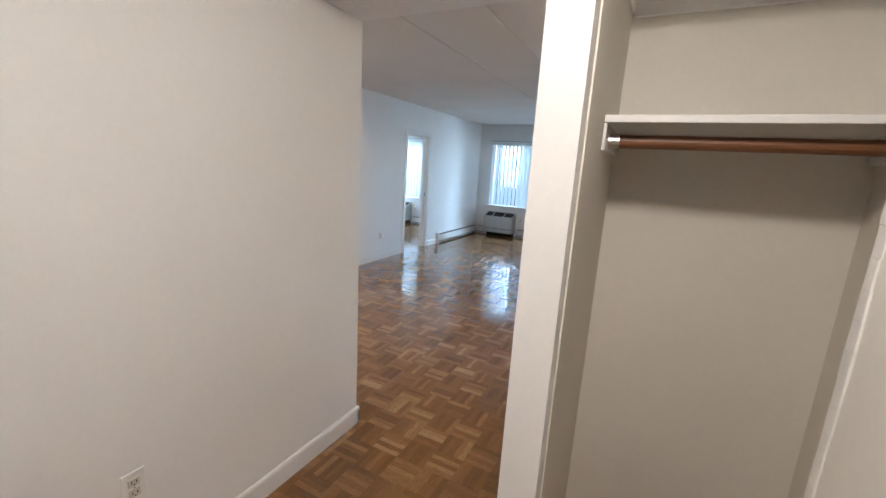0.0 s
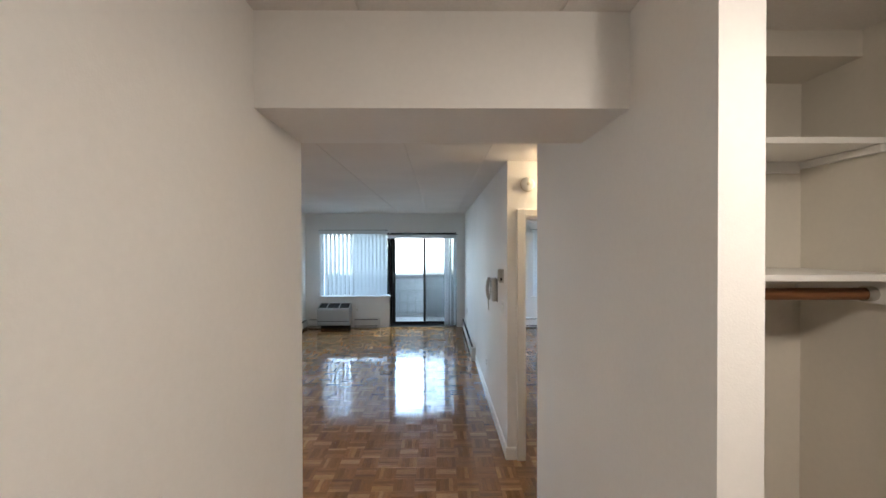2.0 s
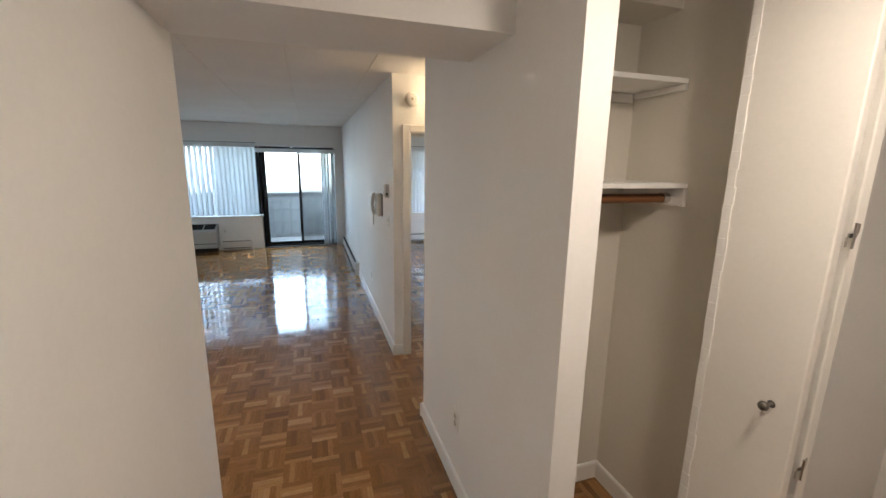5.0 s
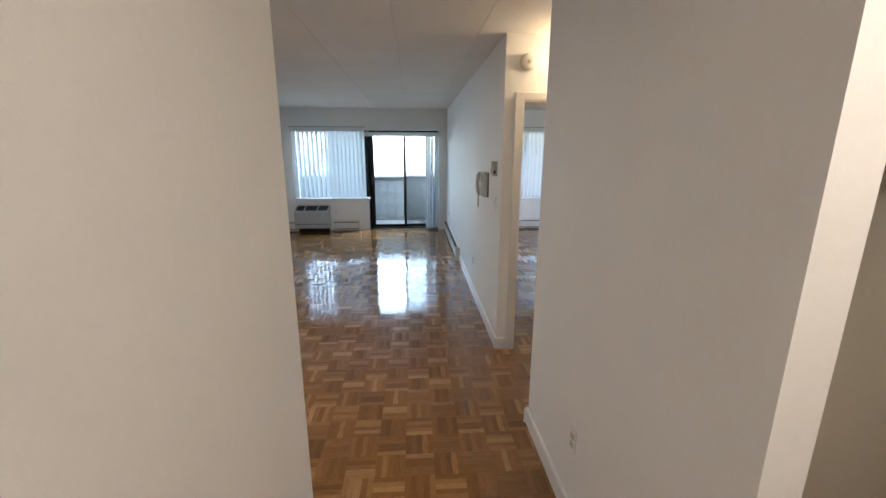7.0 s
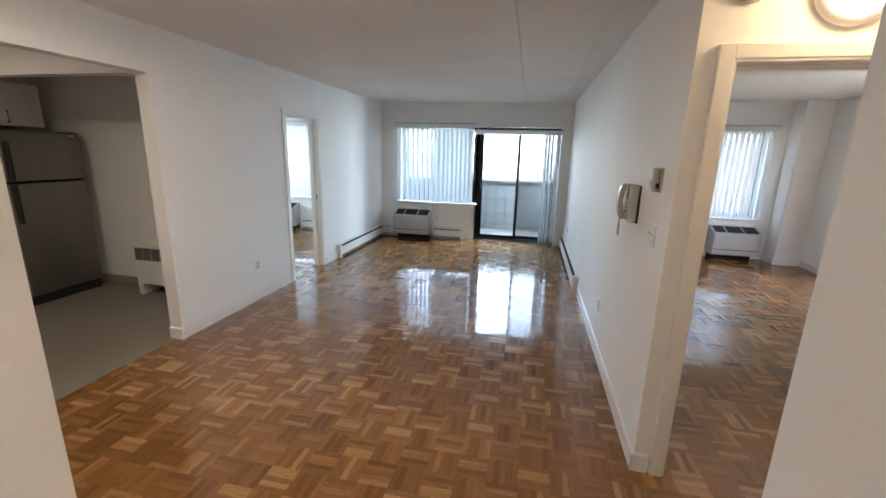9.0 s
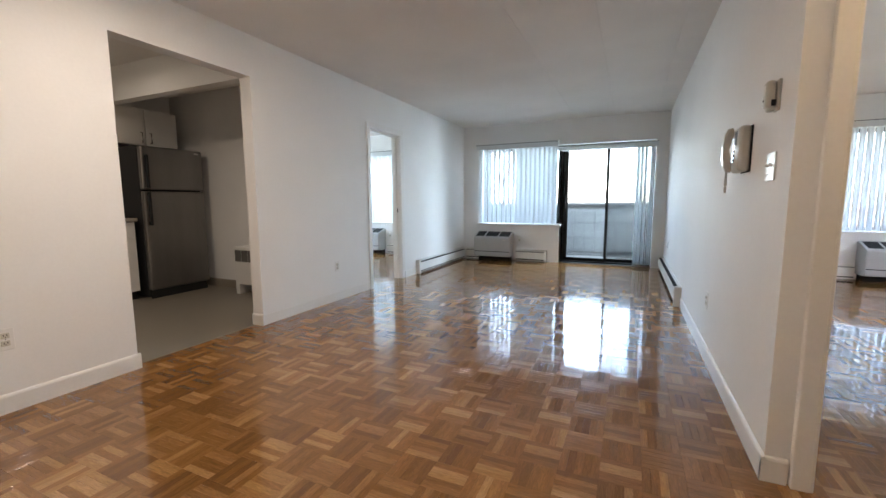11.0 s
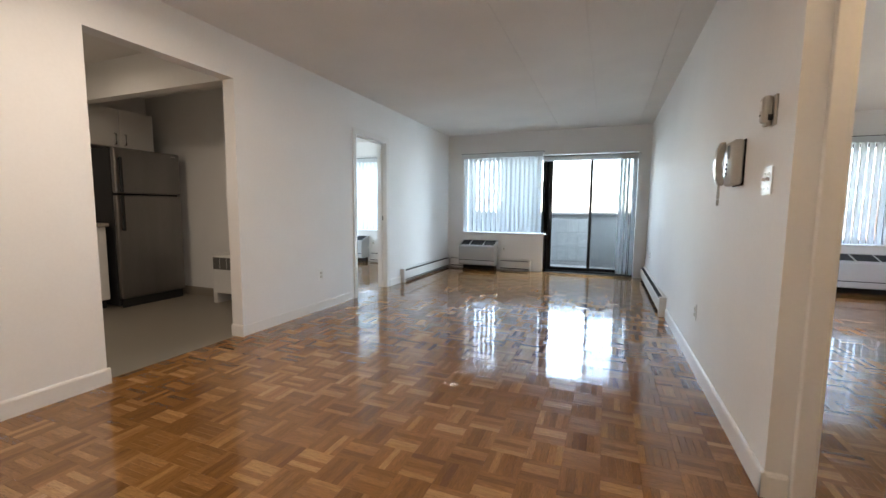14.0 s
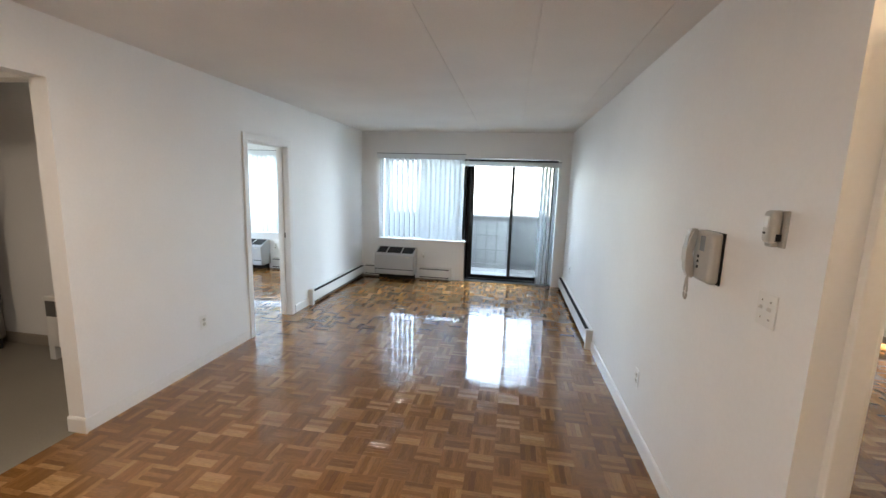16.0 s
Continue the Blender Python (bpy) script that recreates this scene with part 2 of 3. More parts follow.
MESH = screen_mesh()
GLASS, VANES, OAK = glass(), vane_plastic(), parquet()
GLOBE = glow("lit_opal_glass", (1.0, 0.86, 0.66), 0.6)


# ---- mesh helpers ----
def block(bm, x0, x1, y0, y1, z0, z1, bevel=0.0, segments=2):
    """Adds a box, with rounded edges if bevel is given."""
    m = Matrix.LocRotScale(((x0 + x1) / 2, (y0 + y1) / 2, (z0 + z1) / 2), None, (abs(x1 - x0), abs(y1 - y0), abs(z1 - z0)))
    made = bmesh.ops.create_cube(bm, size=1.0, matrix=m)["verts"]
    if bevel:
        edges = list({e for v in made for e in v.link_edges})
        bmesh.ops.bevel(bm, geom=edges, offset=bevel, segments=segments, affect="EDGES", profile=0.5)
    return bm


def rod(bm, a, b, radius, segments=16, end=None):
    """Adds a round bar from a to b, tapering to the radius end."""
    a, b = Vector(a), Vector(b)
    turn = (b - a).to_track_quat("Z", "Y").to_matrix().to_4x4()
    m = Matrix.Translation((a + b) / 2) @ turn
    bmesh.ops.create_cone(bm, cap_ends=True, segments=segments, radius1=radius, radius2=radius if end is None else end, depth=(b - a).length, matrix=m)
    return bm


def boxes(*rows, bevel=0.0):
    bm = bmesh.new()
    for r in rows:
        block(bm, *r, bevel=bevel)
    return bm


def turned(profile, segments=32):
    """A body of revolution about z from (radius, z) pairs."""
    bm = bmesh.new()
    rings = []
    for r, z in profile:
        rings.append([bm.verts.new((max(r, 1e-4) * math.cos(2 * math.pi * k / segments), max(r, 1e-4) * math.sin(2 * math.pi * k / segments), z)) for k in range(segments)])
    for a, b in zip(rings, rings[1:]):
        for k in range(segments):
            bm.faces.new((a[k], a[(k + 1) % segments], b[(k + 1) % segments], b[k]))
    bm.faces.new(rings[0][::-1])
    bm.faces.new(rings[-1])
    for f in bm.faces:
        f.smooth = True
    return bm


def tube(points, radius, segments=8):
    """A bent round bar through the points."""
    bm = bmesh.new()
    rings = []
    pts = [Vector(p) for p in points]
    for i, p in enumerate(pts):
        way = (pts[min(i + 1, len(pts) - 1)] - pts[max(i - 1, 0)]).normalized()
        q = way.to_track_quat("Z", "Y")
        rings.append([bm.verts.new(p + q @ Vector((radius * math.cos(2 * math.pi * k / segments), radius * math.sin(2 * math.pi * k / segments), 0))) for k in range(segments)])
    for a, b in zip(rings, rings[1:]):
        for k in range(segments):
            bm.faces.new((a[k], a[(k + 1) % segments], b[(k + 1) % segments], b[k])).smooth = True
    bm.faces.new(rings[0][::-1])
    bm.faces.new(rings[-1])
    return bm


def mesh(name, bm, mat):
    me = bpy.data.meshes.new(name)
    bmesh.ops.recalc_face_normals(bm, faces=bm.faces)
    bm.to_mesh(me)
    bm.free()
    me.materials.append(mat)
    return me


def part(name, bm, mat, parent, label=""):
    ob = new(name, mesh(name, bm, mat))
    ob.parent = parent
    return tagged(ob, label)


def thing(name, label, category, m=None, group="", kind=""):
    ob = new(name)
    ob.empty_display_size = 0.1
    ob.matrix_basis = m or Matrix()
    return tagged(ob, label, category, group, kind)


def structure(name, bm, mat, label, category):
    return tagged(new(name, mesh(name, bm, mat)), label, category, kind="structure")


def wall_y(x0, x1, y0, y1, holes=(), z1=H):
    """Boxes of a wall that runs along y, with holes (y0, y1, z0, z1)."""
    rows, at = [], y0
    for a, b, c, d in sorted(holes):
        rows.append((x0, x1, at, a, 0, z1))
        if c > 0:
            rows.append((x0, x1, a, b, 0, c))
        if d < z1:
            rows.append((x0, x1, a, b, d, z1))
        at = b
    rows.append((x0, x1, at, y1, 0, z1))
    return rows


def wall_x(x0, x1, y0, y1, holes=(), z1=H):
    return [(a, b, y0, y1, c, d) for _, _, a, b, c, d in [(0, 0, r[2], r[3], r[4], r[5]) for r in wall_y(0, 0, x0, x1, holes, z1)]]


# ---- the structure ----
WIN_L, WIN_M, SLIDE, WIN_R = (-6.52, -5.06, 0.66, 2.03), (-3.27, -1.84, 0.68, 2.03), (-1.84, -0.40, 0.0, 2.03), (1.25, 2.70, 0.66, 2.03)
plaster = "smooth off-white painted plaster wall"
structure("wall_north", boxes(*wall_x(-7.52, 3.42, YF, 9.12, (WIN_L, WIN_M, SLIDE, WIN_R))), PAINT, "off-white painted outer wall with windows and balcony door", "wall")
structure("wall_west", boxes(*wall_y(-3.75, XL, 1.58, YF, ((3.05, 4.06, 0, 2.108), (5.72, 6.49, 0, 1.985)))), PAINT, "off-white painted wall with kitchen opening and bedroom doorway", "wall")
structure("wall_south", boxes((-3.63, HALL - 0.12, 1.58, SOUTH, 0, H)), PAINT, plaster, "wall")
structure("wall_hall_1", boxes((HALL - 0.12, HALL, -1.6, SOUTH, 0, H)), PAINT, plaster, "wall")
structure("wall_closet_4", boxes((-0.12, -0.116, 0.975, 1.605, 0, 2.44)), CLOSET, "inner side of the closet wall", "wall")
structure("wall_hall_2", boxes((-0.217, -0.12, 0.91, 2.427, 0, H)), PAINT, "off-white painted wall beside the coat closet", "wall")
structure("wall_corridor_1", boxes((-0.13, 1.6, 2.307, 2.427, 0, H)), PAINT, plaster, "wall")
structure("wall_corridor_2", boxes(*wall_x(XR, 3.3, 3.40, 3.52, ((-0.09, 0.69, 0, 1.985),))), PAINT, "warm-lit off-white wall with the bedroom doorway", "wall")
structure("wall_corridor_3", boxes((1.6, 1.72, 2.307, 3.40, 0, H)), PAINT, plaster, "wall")
structure("wall_east", boxes((XR, -0.105, 3.52, YF, 0, H)), PAINT, "long off-white painted partition wall", "wall")
structure("wall_bedroom_1", boxes(*wall_y(3.3, 3.42, 3.40, YF, ((5.15, 6.75, 0.68, 2.03),))), PAINT, plaster, "wall")
structure("wall_column", boxes((2.94, 3.3, 8.52, YF, 0, H)), PAINT, "boxed-in white column in the bedroom corner", "column")
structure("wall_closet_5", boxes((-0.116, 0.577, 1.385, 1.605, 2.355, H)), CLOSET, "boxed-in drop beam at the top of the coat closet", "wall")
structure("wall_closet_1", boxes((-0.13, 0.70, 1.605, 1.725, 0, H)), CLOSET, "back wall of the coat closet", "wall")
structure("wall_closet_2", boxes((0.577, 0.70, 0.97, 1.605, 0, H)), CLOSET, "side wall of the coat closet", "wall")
structure("wall_closet_3", boxes((-0.12, 0.577, 0.91, 0.97, 2.395, H), (0.577, 1.6, 0.91, 0.97, 0, H)), PAINT, "closet front wall with a narrow header", "wall")
structure("wall_foyer_1", boxes((1.6, 1.72, -1.6, 0.97, 0, H)), PAINT, plaster, "wall")
structure("wall_foyer_2", boxes((HALL - 0.12, 1.72, -1.72, -1.6, 0, H)), PAINT, plaster, "wall")
structure("wall_kitchen_1", boxes((-6.42, -6.30, 2.0, 5.08, 0, H)), PAINT, plaster, "wall")
structure("wall_kitchen_2", boxes((-7.4, -3.75, 5.08, 5.20, 0, H)), PAINT, plaster, "wall")
structure("wall_kitchen_3", boxes((-6.42, -3.75, 1.88, 2.0, 0, H)), PAINT, plaster, "wall")
structure("wall_bedroom_2", boxes(*wall_y(-7.52, -7.4, 5.08, YF, ((6.35, 7.75, 0.68, 2.03),))), PAINT, plaster, "wall")
structure("beam_hall", boxes((HALL, -0.215, 1.29, SOUTH, 2.155, H)), PAINT, "boxed off-white beam across the hall", "beam")
structure("beam_kitchen", boxes((-6.30, -3.75, 4.06, 4.16, 2.108, H)), PAINT, "white dropped beam across the kitchen", "beam")

# ceiling planks with shallow open joints
bm = boxes((-7.52, 3.42, -1.72, 9.12, H + 0.005, H + 0.16))
for a, b in ((-7.52, -1.61), (-1.61, -1.013), (-1.013, -0.424), (-0.424, 3.42)):
    block(bm, a + 0.005, b - 0.005, -1.72, 9.12, H, H + 0.0048, 0.0015, 1)
structure("ceiling", bm, CEIL, "matt white ceiling of wide planks with straight joints", "ceiling")

floor = structure("floor", boxes((-7.52, 3.42, -1.72, 9.12, -0.2, -0.012)), OAK, "glossy varnished oak parquet in a basket-weave pattern", "floor")
structure("floor_kitchen", boxes((-6.30, -3.70, 2.0, 5.08, -0.012, 0.001)), VINYL, "plain grey-beige vinyl kitchen floor", "floor")


def skirting(name, rows, mat=TRIM, top=0.10):
    """Baseboards along runs (x0, y0, x1, y1), each with the wall on its left hand."""
    bm = bmesh.new()
    for x0, y0, x1, y1 in rows:
        way = Vector((x1 - x0, y1 - y0, 0))
        side = Vector((way.y, -way.x, 0)).normalized()
        a, b = Vector((x0, y0, 0)), Vector((x1, y1, 0))
        section = ((0.0, 0.0), (0.014, 0.0), (0.014, top - 0.014), (0.010, top - 0.004), (0.004, top), (0.0, top))
        ra = [bm.verts.new(a + side * s + Vector((0, 0, z))) for s, z in section]
        rb = [bm.verts.new(b + side * s + Vector((0, 0, z))) for s, z in section]
        for k in range(len(section)):
            bm.faces.new((ra[k], ra[(k + 1) % 6], rb[(k + 1) % 6], rb[k]))
        bm.faces.new(ra[::-1])
        bm.faces.new(rb)
    structure(name, bm, mat, "white painted baseboard along the wall" if mat is TRIM else "brown-grey rubber cove base", "baseboard")


skirting("baseboard_1", [(HALL, -1.6, HALL, SOUTH + 0.014), (HALL + 0.014, SOUTH, XL, SOUTH), (XL, SOUTH, XL, 3.05 + 0.014), (XL + 0.014, 3.05, XL - 0.12, 3.05), (XL - 0.12, 4.06, XL + 0.014, 4.06), (XL, 6.549, XL, 6.9)])
structure("baseboard_6", boxes((XL, XL + 0.004, 4.06, 5.68, 0, 0.09)), TRIM, "thin white baseboard along the wall", "baseboard")
skirting("baseboard_2", [(XR, 6.2, XR, 3.40 - 0.014), (XR - 0.014, 3.40, -0.155, 3.40), (-0.217, 2.427 + 0.014, -0.217, 0.91), (1.6, 2.427, XR - 0.014, 2.427), (0.76, 3.40, 1.6, 3.40)])
skirting("baseboard_3", [(-0.13, 0.97, -0.13, 1.605), (-0.13, 1.605, 0.577, 1.605), (0.577, 1.605, 0.577, 0.97)])
skirting("baseboard_4", [(-0.105, 3.52, -0.105, YF), (3.3, 8.52, 3.3, 3.52), (2.94, YF, 2.94, 8.52), (2.94, 8.52, 3.3, 8.52)])
skirting("baseboard_5", [(-6.30, 5.08, -3.75, 5.08)], COVE, 0.10)


def door_casing(name, plane, axis, a, b, top, side, depth, proud=0.016):
    """A painted steel door frame round an opening a..b in a wall whose face is at plane; side: +1 or -1, where the face looks."""
    bm = bmesh.new()

    def add(u0, u1, v0, v1, z0, z1, bevel=0.004):
        v0, v1 = min(v0, v1), max(v0, v1)
        if axis == "x":
            block(bm, u0, u1, v0, v1, z0, z1, bevel)
        else:
            block(bm, v0, v1, u0, u1, z0, z1, bevel)

    for face, s in ((plane, side), (plane - side * depth, -side)):
        add(a - 0.058, a, face, face + s * proud, 0, top + 0.058)
        add(b, b + 0.058, face, face + s * proud, 0, top + 0.058)
        add(a, b, face, face + s * proud, top, top + 0.058)
    inner0, inner1 = plane + side * (proud - 0.004), plane - side * (depth + proud - 0.004)
    add(a - 0.004, a + 0.012, inner0, inner1, 0, top)
    add(b - 0.012, b + 0.004, inner0, inner1, 0, top)
    add(a, b, inner0, inner1, top - 0.012, top + 0.003)
    middle = plane - side * depth * 0.62
    add(a + 0.012, a + 0.028, middle - 0.02, middle + 0.02, 0, top - 0.012, 0.002)
    add(b - 0.028, b - 0.012, middle - 0.02, middle + 0.02, 0, top - 0.012, 0.002)
    add(a + 0.012, b - 0.012, middle - 0.02, middle + 0.02, top - 0.028, top - 0.012, 0.002)
    ob = structure(name, bm, TRIM, "cream-white painted doorway frame without a door leaf in view", "door frame")
    return ob


frame_1 = door_casing("door_1", XL, "y", 5.74, 6.475, 1.975, 1, 0.12)
frame_2 = door_casing("door_2", 3.40, "x", -0.09, 0.69, 1.985, -1, 0.12, 0.03)
bm = boxes((XL - 0.075, XL - 0.045, 6.4595, 6.4635, 0.93, 0.99))
block(bm, XL - 0.066, XL - 0.054, 6.457, 6.461, 0.945, 0.975)
part("strike_plate", bm, BLACK, frame_1, "dark metal latch plate")
part("strike_plate", boxes((-0.079, -0.075, 3.43, 3.46, 0.93, 0.99)), BRASS, frame_2, "dull metal latch plate")

# ---- windows and the balcony door ----
def window(name, hole, lights, label):
    x0, x1, z0, z1 = hole
    bm = bmesh.new()
    y0, y1 = 9.02, 9.09
    for r in ((x0, x1, y0, y1, z0, z0 + 0.05), (x0, x1, y0, y1, z1 - 0.05, z1), (x0, x0 + 0.05, y0, y1, z0 + 0.05, z1 - 0.05), (x1 - 0.05, x1, y0, y1, z0 + 0.05, z1 - 0.05)):
        block(bm, *r, 0.003)
    step = (x1 - x0) / lights
    for k in range(1, lights):
        block(bm, x0 + k * step - 0.025, x0 + k * step + 0.025, y0, y1, z0 + 0.05, z1 - 0.05, 0.003)
    ob = structure(name, bm, BRONZE, label, "window")
    for k in range(lights):
        pane = part("pane", boxes((x0 + k * step + 0.025, x0 + (k + 1) * step - 0.025, 9.052, 9.058, z0 + 0.05, z1 - 0.05)), GLASS, ob)
        pane.visible_shadow = False
    part("window_sill", boxes((x0 - 0.05, x1 + (0.012 if name == "window_2" else 0.05), YF - 0.05, 9.02, z0 - 0.028, z0 - 0.002), bevel=0.005), TRIM, ob, "white painted sill")
    return ob


window("window_1", WIN_L, 2, "bronze-framed bedroom window behind closed vertical blinds")
window("window_2", WIN_M, 2, "bronze-framed living room window behind vertical blinds")
window("window_3", WIN_R, 2, "bronze-framed bedroom window behind vertical blinds")

door = thing("sliding_door", "dark bronze sliding glass balcony door, shut", "sliding door", pose(0, 0, 0), kind="structure")
x0, x1, top = SLIDE[0], SLIDE[1], SLIDE[3]
part("frame", boxes((x0 - 0.07, x0 + 0.05, 8.99, 9.10, 0.69, top), (x0, x0 + 0.035, 8.99, 9.10, 0.03, 0.69), (x1 - 0.035, x1, 8.99, 9.10, 0.03, top), (x0 + 0.035, x1 - 0.035, 8.99, 9.10, top - 0.04, top), (x0, x1, 8.97, 9.11, 0.0, 0.03), bevel=0.003), BRONZE, door)
part("threshold", boxes((x0 + 0.002, x1 - 0.002, YF + 0.002, 8.968, 0.0, 0.008), bevel=0.002), BRONZE, door, "dark metal threshold plate")
mid = -1.10
for name, a, b, y in (("door_leaf", x0 + 0.03, mid + 0.025, 9.015), ("fixed_leaf", mid - 0.025, x1 - 0.03, 9.055)):
    wide = 0.075 if name == "door_leaf" else 0.045
    leaf = part(name, boxes((a, a + wide, y, y + 0.032, 0.03, top - 0.04), (b - 0.032, b, y, y + 0.032, 0.03, top - 0.04), (a + wide, b - 0.032, y, y + 0.032, 0.03, 0.085), (a + wide, b - 0.032, y, y + 0.032, top - 0.09, top - 0.04), bevel=0.003), BRONZE, door)
    pane = part("pane", boxes((a + wide, b - 0.032, y + 0.013, y + 0.019, 0.085, top - 0.09)), GLASS, leaf)
    pane.visible_shadow = False
    if name == "fixed_leaf":
        part("insect_screen", boxes((a + 0.02, b, y + 0.034, y + 0.0345, 0.05, top - 0.05)), MESH, leaf, "fine grey insect screen")
    if name == "door_leaf":
        bm = boxes((b - 0.03, b - 0.006, y - 0.016, y + 0.002, 0.98, 1.08), bevel=0.004)
        block(bm, b - 0.026, b - 0.010, y - 0.03, y - 0.012, 1.04, 1.07, 0.004)
        part("latch", bm, BLACK, leaf, "small black latch")
        bm = boxes((a + 0.022, a + 0.05, y - 0.035, y - 0.015, 0.93, 1.17), bevel=0.006)
        block(bm, a + 0.028, a + 0.044, y - 0.02, y + 0.002, 0.95, 0.975)
        block(bm, a + 0.028, a + 0.044, y - 0.02, y + 0.002, 1.125, 1.15)
        part("handle", bm, BLACK, leaf, "black pull handle")


def vane(width, z0, z1, curve=0.012):
    """One slightly curved hanging strip, its middle on the z axis."""
    bm = bmesh.new()
    steps, thick = 6, 0.0012
    front, back = [], []
    for k in range(steps + 1):
        u = -width / 2 + width * k / steps
        v = curve * (1 - (2 * u / width) ** 2)
        for rows, d in ((front, 0.0), (back, thick)):
            rows.append([bm.verts.new((u, v + d, z)) for z in (z0, z1)])
    for rows in (front, back):
        for a, b in zip(rows, rows[1:]):
            bm.faces.new((a[0], b[0], b[1], a[1])).smooth = True
    for k in (0, steps):
        bm.faces.new((front[k][0], front[k][1], back[k][1], back[k][0]))
    return bm


def vertical_blind(label, x0, x1, z0, z1, y, places, rise=0.0):
    """Vanes hung from a headrail along x; places: the x and the turn in degrees of each vane."""
    ob = thing("vertical_blind", label, "blinds", pose((x0 + x1) / 2, y, z1), group="vertical blinds")
    dx, c = (x0 + x1) / 2, x1 - x0
    part("headrail", boxes((-c / 2, c / 2, -0.03, 0.03, 0.0, 0.035), bevel=0.004), WHITE, ob, "white aluminium headrail")
    part("valance", boxes((-c / 2 - 0.01, c / 2 + 0.01, -0.065, -0.062, -0.022, 0.056 + rise), bevel=0.001), VANES, ob, "flat white valance strip")
    part("valance_shadow", boxes((-c / 2 - 0.012, c / 2 + 0.012, -0.067, 0.045, 0.0565 + rise, 0.0635 + rise), bevel=0.001), BRONZE, ob, "thin dark strip for the shade along the top")
    me = mesh("vane", vane(0.089, z0 - z1, -0.012), VANES)
    clip = mesh("clip", boxes((-0.008, 0.008, -0.004, 0.004, -0.022, 0.0)), WHITE)
    for x, turn in places:
        v = new("vane", me)
        v.parent = ob
        v.matrix_basis = pose(x - dx, 0, 0, 0, 0, turn)
        k = new("clip", clip)
        k.parent = ob
        k.matrix_basis = pose(x - dx, 0, 0, 0, 0, turn)
    return ob


rng = random.Random(5)
def row(x0, x1, step, turn, wobble=5):
    count = int((x1 - x0) / step)
    return [(x0 + (k + 0.5) * (x1 - x0) / count, turn + rng.uniform(-wobble, wobble)) for k in range(count)]


vertical_blind("white vinyl vertical blinds, half turned, over the living room window", -3.31, -1.875, 0.686, 2.02, 8.745, row(-3.30, -2.60, 0.079, -21, 4) + row(-2.60, -1.885, 0.076, 27, 7))
vertical_blind("white vertical blinds drawn aside beside the balcony door", -1.86, -0.39, 0.05, 1.925, 8.745, [(-0.432 - 0.027 * k, 80 + rng.uniform(-16, 12)) for k in range(9)])
vertical_blind("closed white vertical blinds over the bedroom window", -6.58, -5.0, 0.664, 2.03, 8.745, row(-6.56, -5.03, 0.083, 14, 4))
vertical_blind("white vertical blinds, part open, over the bedroom window", 1.20, 2.75, 0.664, 2.03, 8.745, row(1.22, 2.73, 0.079, 20))


# ---- heating and cooling ----
def wall_cooler(x, label):
    """A through-the-wall heating and cooling unit hung a hand's breadth over the floor, its back in the wall."""
    ob = thing("air_conditioner", label, "air conditioner", pose(x, YF, 0.0), group="wall air conditioners")
    w, d, low, lip, back = 0.335, 0.27, 0.085, 0.445, 0.528
    bm = bmesh.new()
    section = ((0.0, low), (-d + 0.03, low), (-d + 0.004, low + 0.02), (-d, low + 0.05), (-d, lip - 0.02), (-d + 0.016, lip), (-0.03, back), (0.0, back))
    sides = [[bm.verts.new((s, y, z)) for y, z in section] for s in (-w, w)]
    n = len(section)
    for k in range(n):
        bm.faces.new((sides[0][k], sides[0][(k + 1) % n], sides[1][(k + 1) % n], sides[1][k]))
    bm.faces.new(sides[0][::-1])
    bm.faces.new(sides[1])
    bmesh.ops.bevel(bm, geom=[e for e in bm.edges], offset=0.006, segments=2, affect="EDGES")
    part("body", bm, UNIT, ob)
    part("front_panel", boxes((-w + 0.008, w - 0.008, -d - 0.010, -d + 0.006, 0.185, lip - 0.022), bevel=0.005), UNIT, ob, "grey-white front panel, darkened as backlit")
    part("kick_panel", boxes((-w + 0.012, w - 0.012, -d - 0.004, -d + 0.03, low + 0.012, 0.172), bevel=0.004), UNIT, ob)
    part("gap_shade", boxes((-w + 0.01, w - 0.01, -d - 0.002, -d + 0.004, 0.173, 0.184)), DARK, ob, "dark strip for the shade in the gap under the front panel")
    part("under_shadow", boxes((-w + 0.03, w - 0.03, -0.10, 0, 0.0, low + 0.01)), DARK, ob, "dark block for the shade under the unit")
    slope = math.atan2(back - lip, d - 0.046)
    middle = (-(d + 0.014) / 2, (lip + back) / 2)
    for a, b in ((-0.305, -0.155), (-0.128, 0.098), (0.122, 0.31)):
        grille = part("grille", boxes((a, b, -0.10, 0.10, -0.004, 0.003), bevel=0.001), DARK, ob, "black outlet grille")
        grille.matrix_basis = pose(0, *middle, math.degrees(slope))
        bm = bmesh.new()
        count = int((b - a) / 0.024)
        for k in range(1, count):
            u = a + (b - a) * k / count
            block(bm, u - 0.0015, u + 0.0015, -0.096, 0.096, 0.0, 0.0055)
        part("louvres", bm, BLACK, grille)
    part("plug", boxes((0.417, 0.453, -0.045, -0.0095, 0.40, 0.44), bevel=0.006), WHITE, ob)
    part("cord", tube([(0.435, -0.04, 0.405), (0.43, -0.05, 0.35), (0.405, -0.05, 0.27), (0.37, -0.04, 0.25), (0.33, -0.04, 0.30)], 0.006), WHITE, ob, "white hanging power cord")
    part("label", boxes((0.2, 0.26, -d - 0.0115, -d - 0.0095, 0.385, 0.40)), CREAM, ob, "small pale maker's label")
    return ob


wall_cooler(-2.98, "grey-white through-wall air conditioner, darkened as backlit, under the living room window")
wall_cooler(-5.72, "grey-white through-wall air conditioner, darkened as backlit, under the bedroom window")
wall_cooler(2.40, "grey-white through-wall air conditioner, darkened as backlit, under the bedroom window")


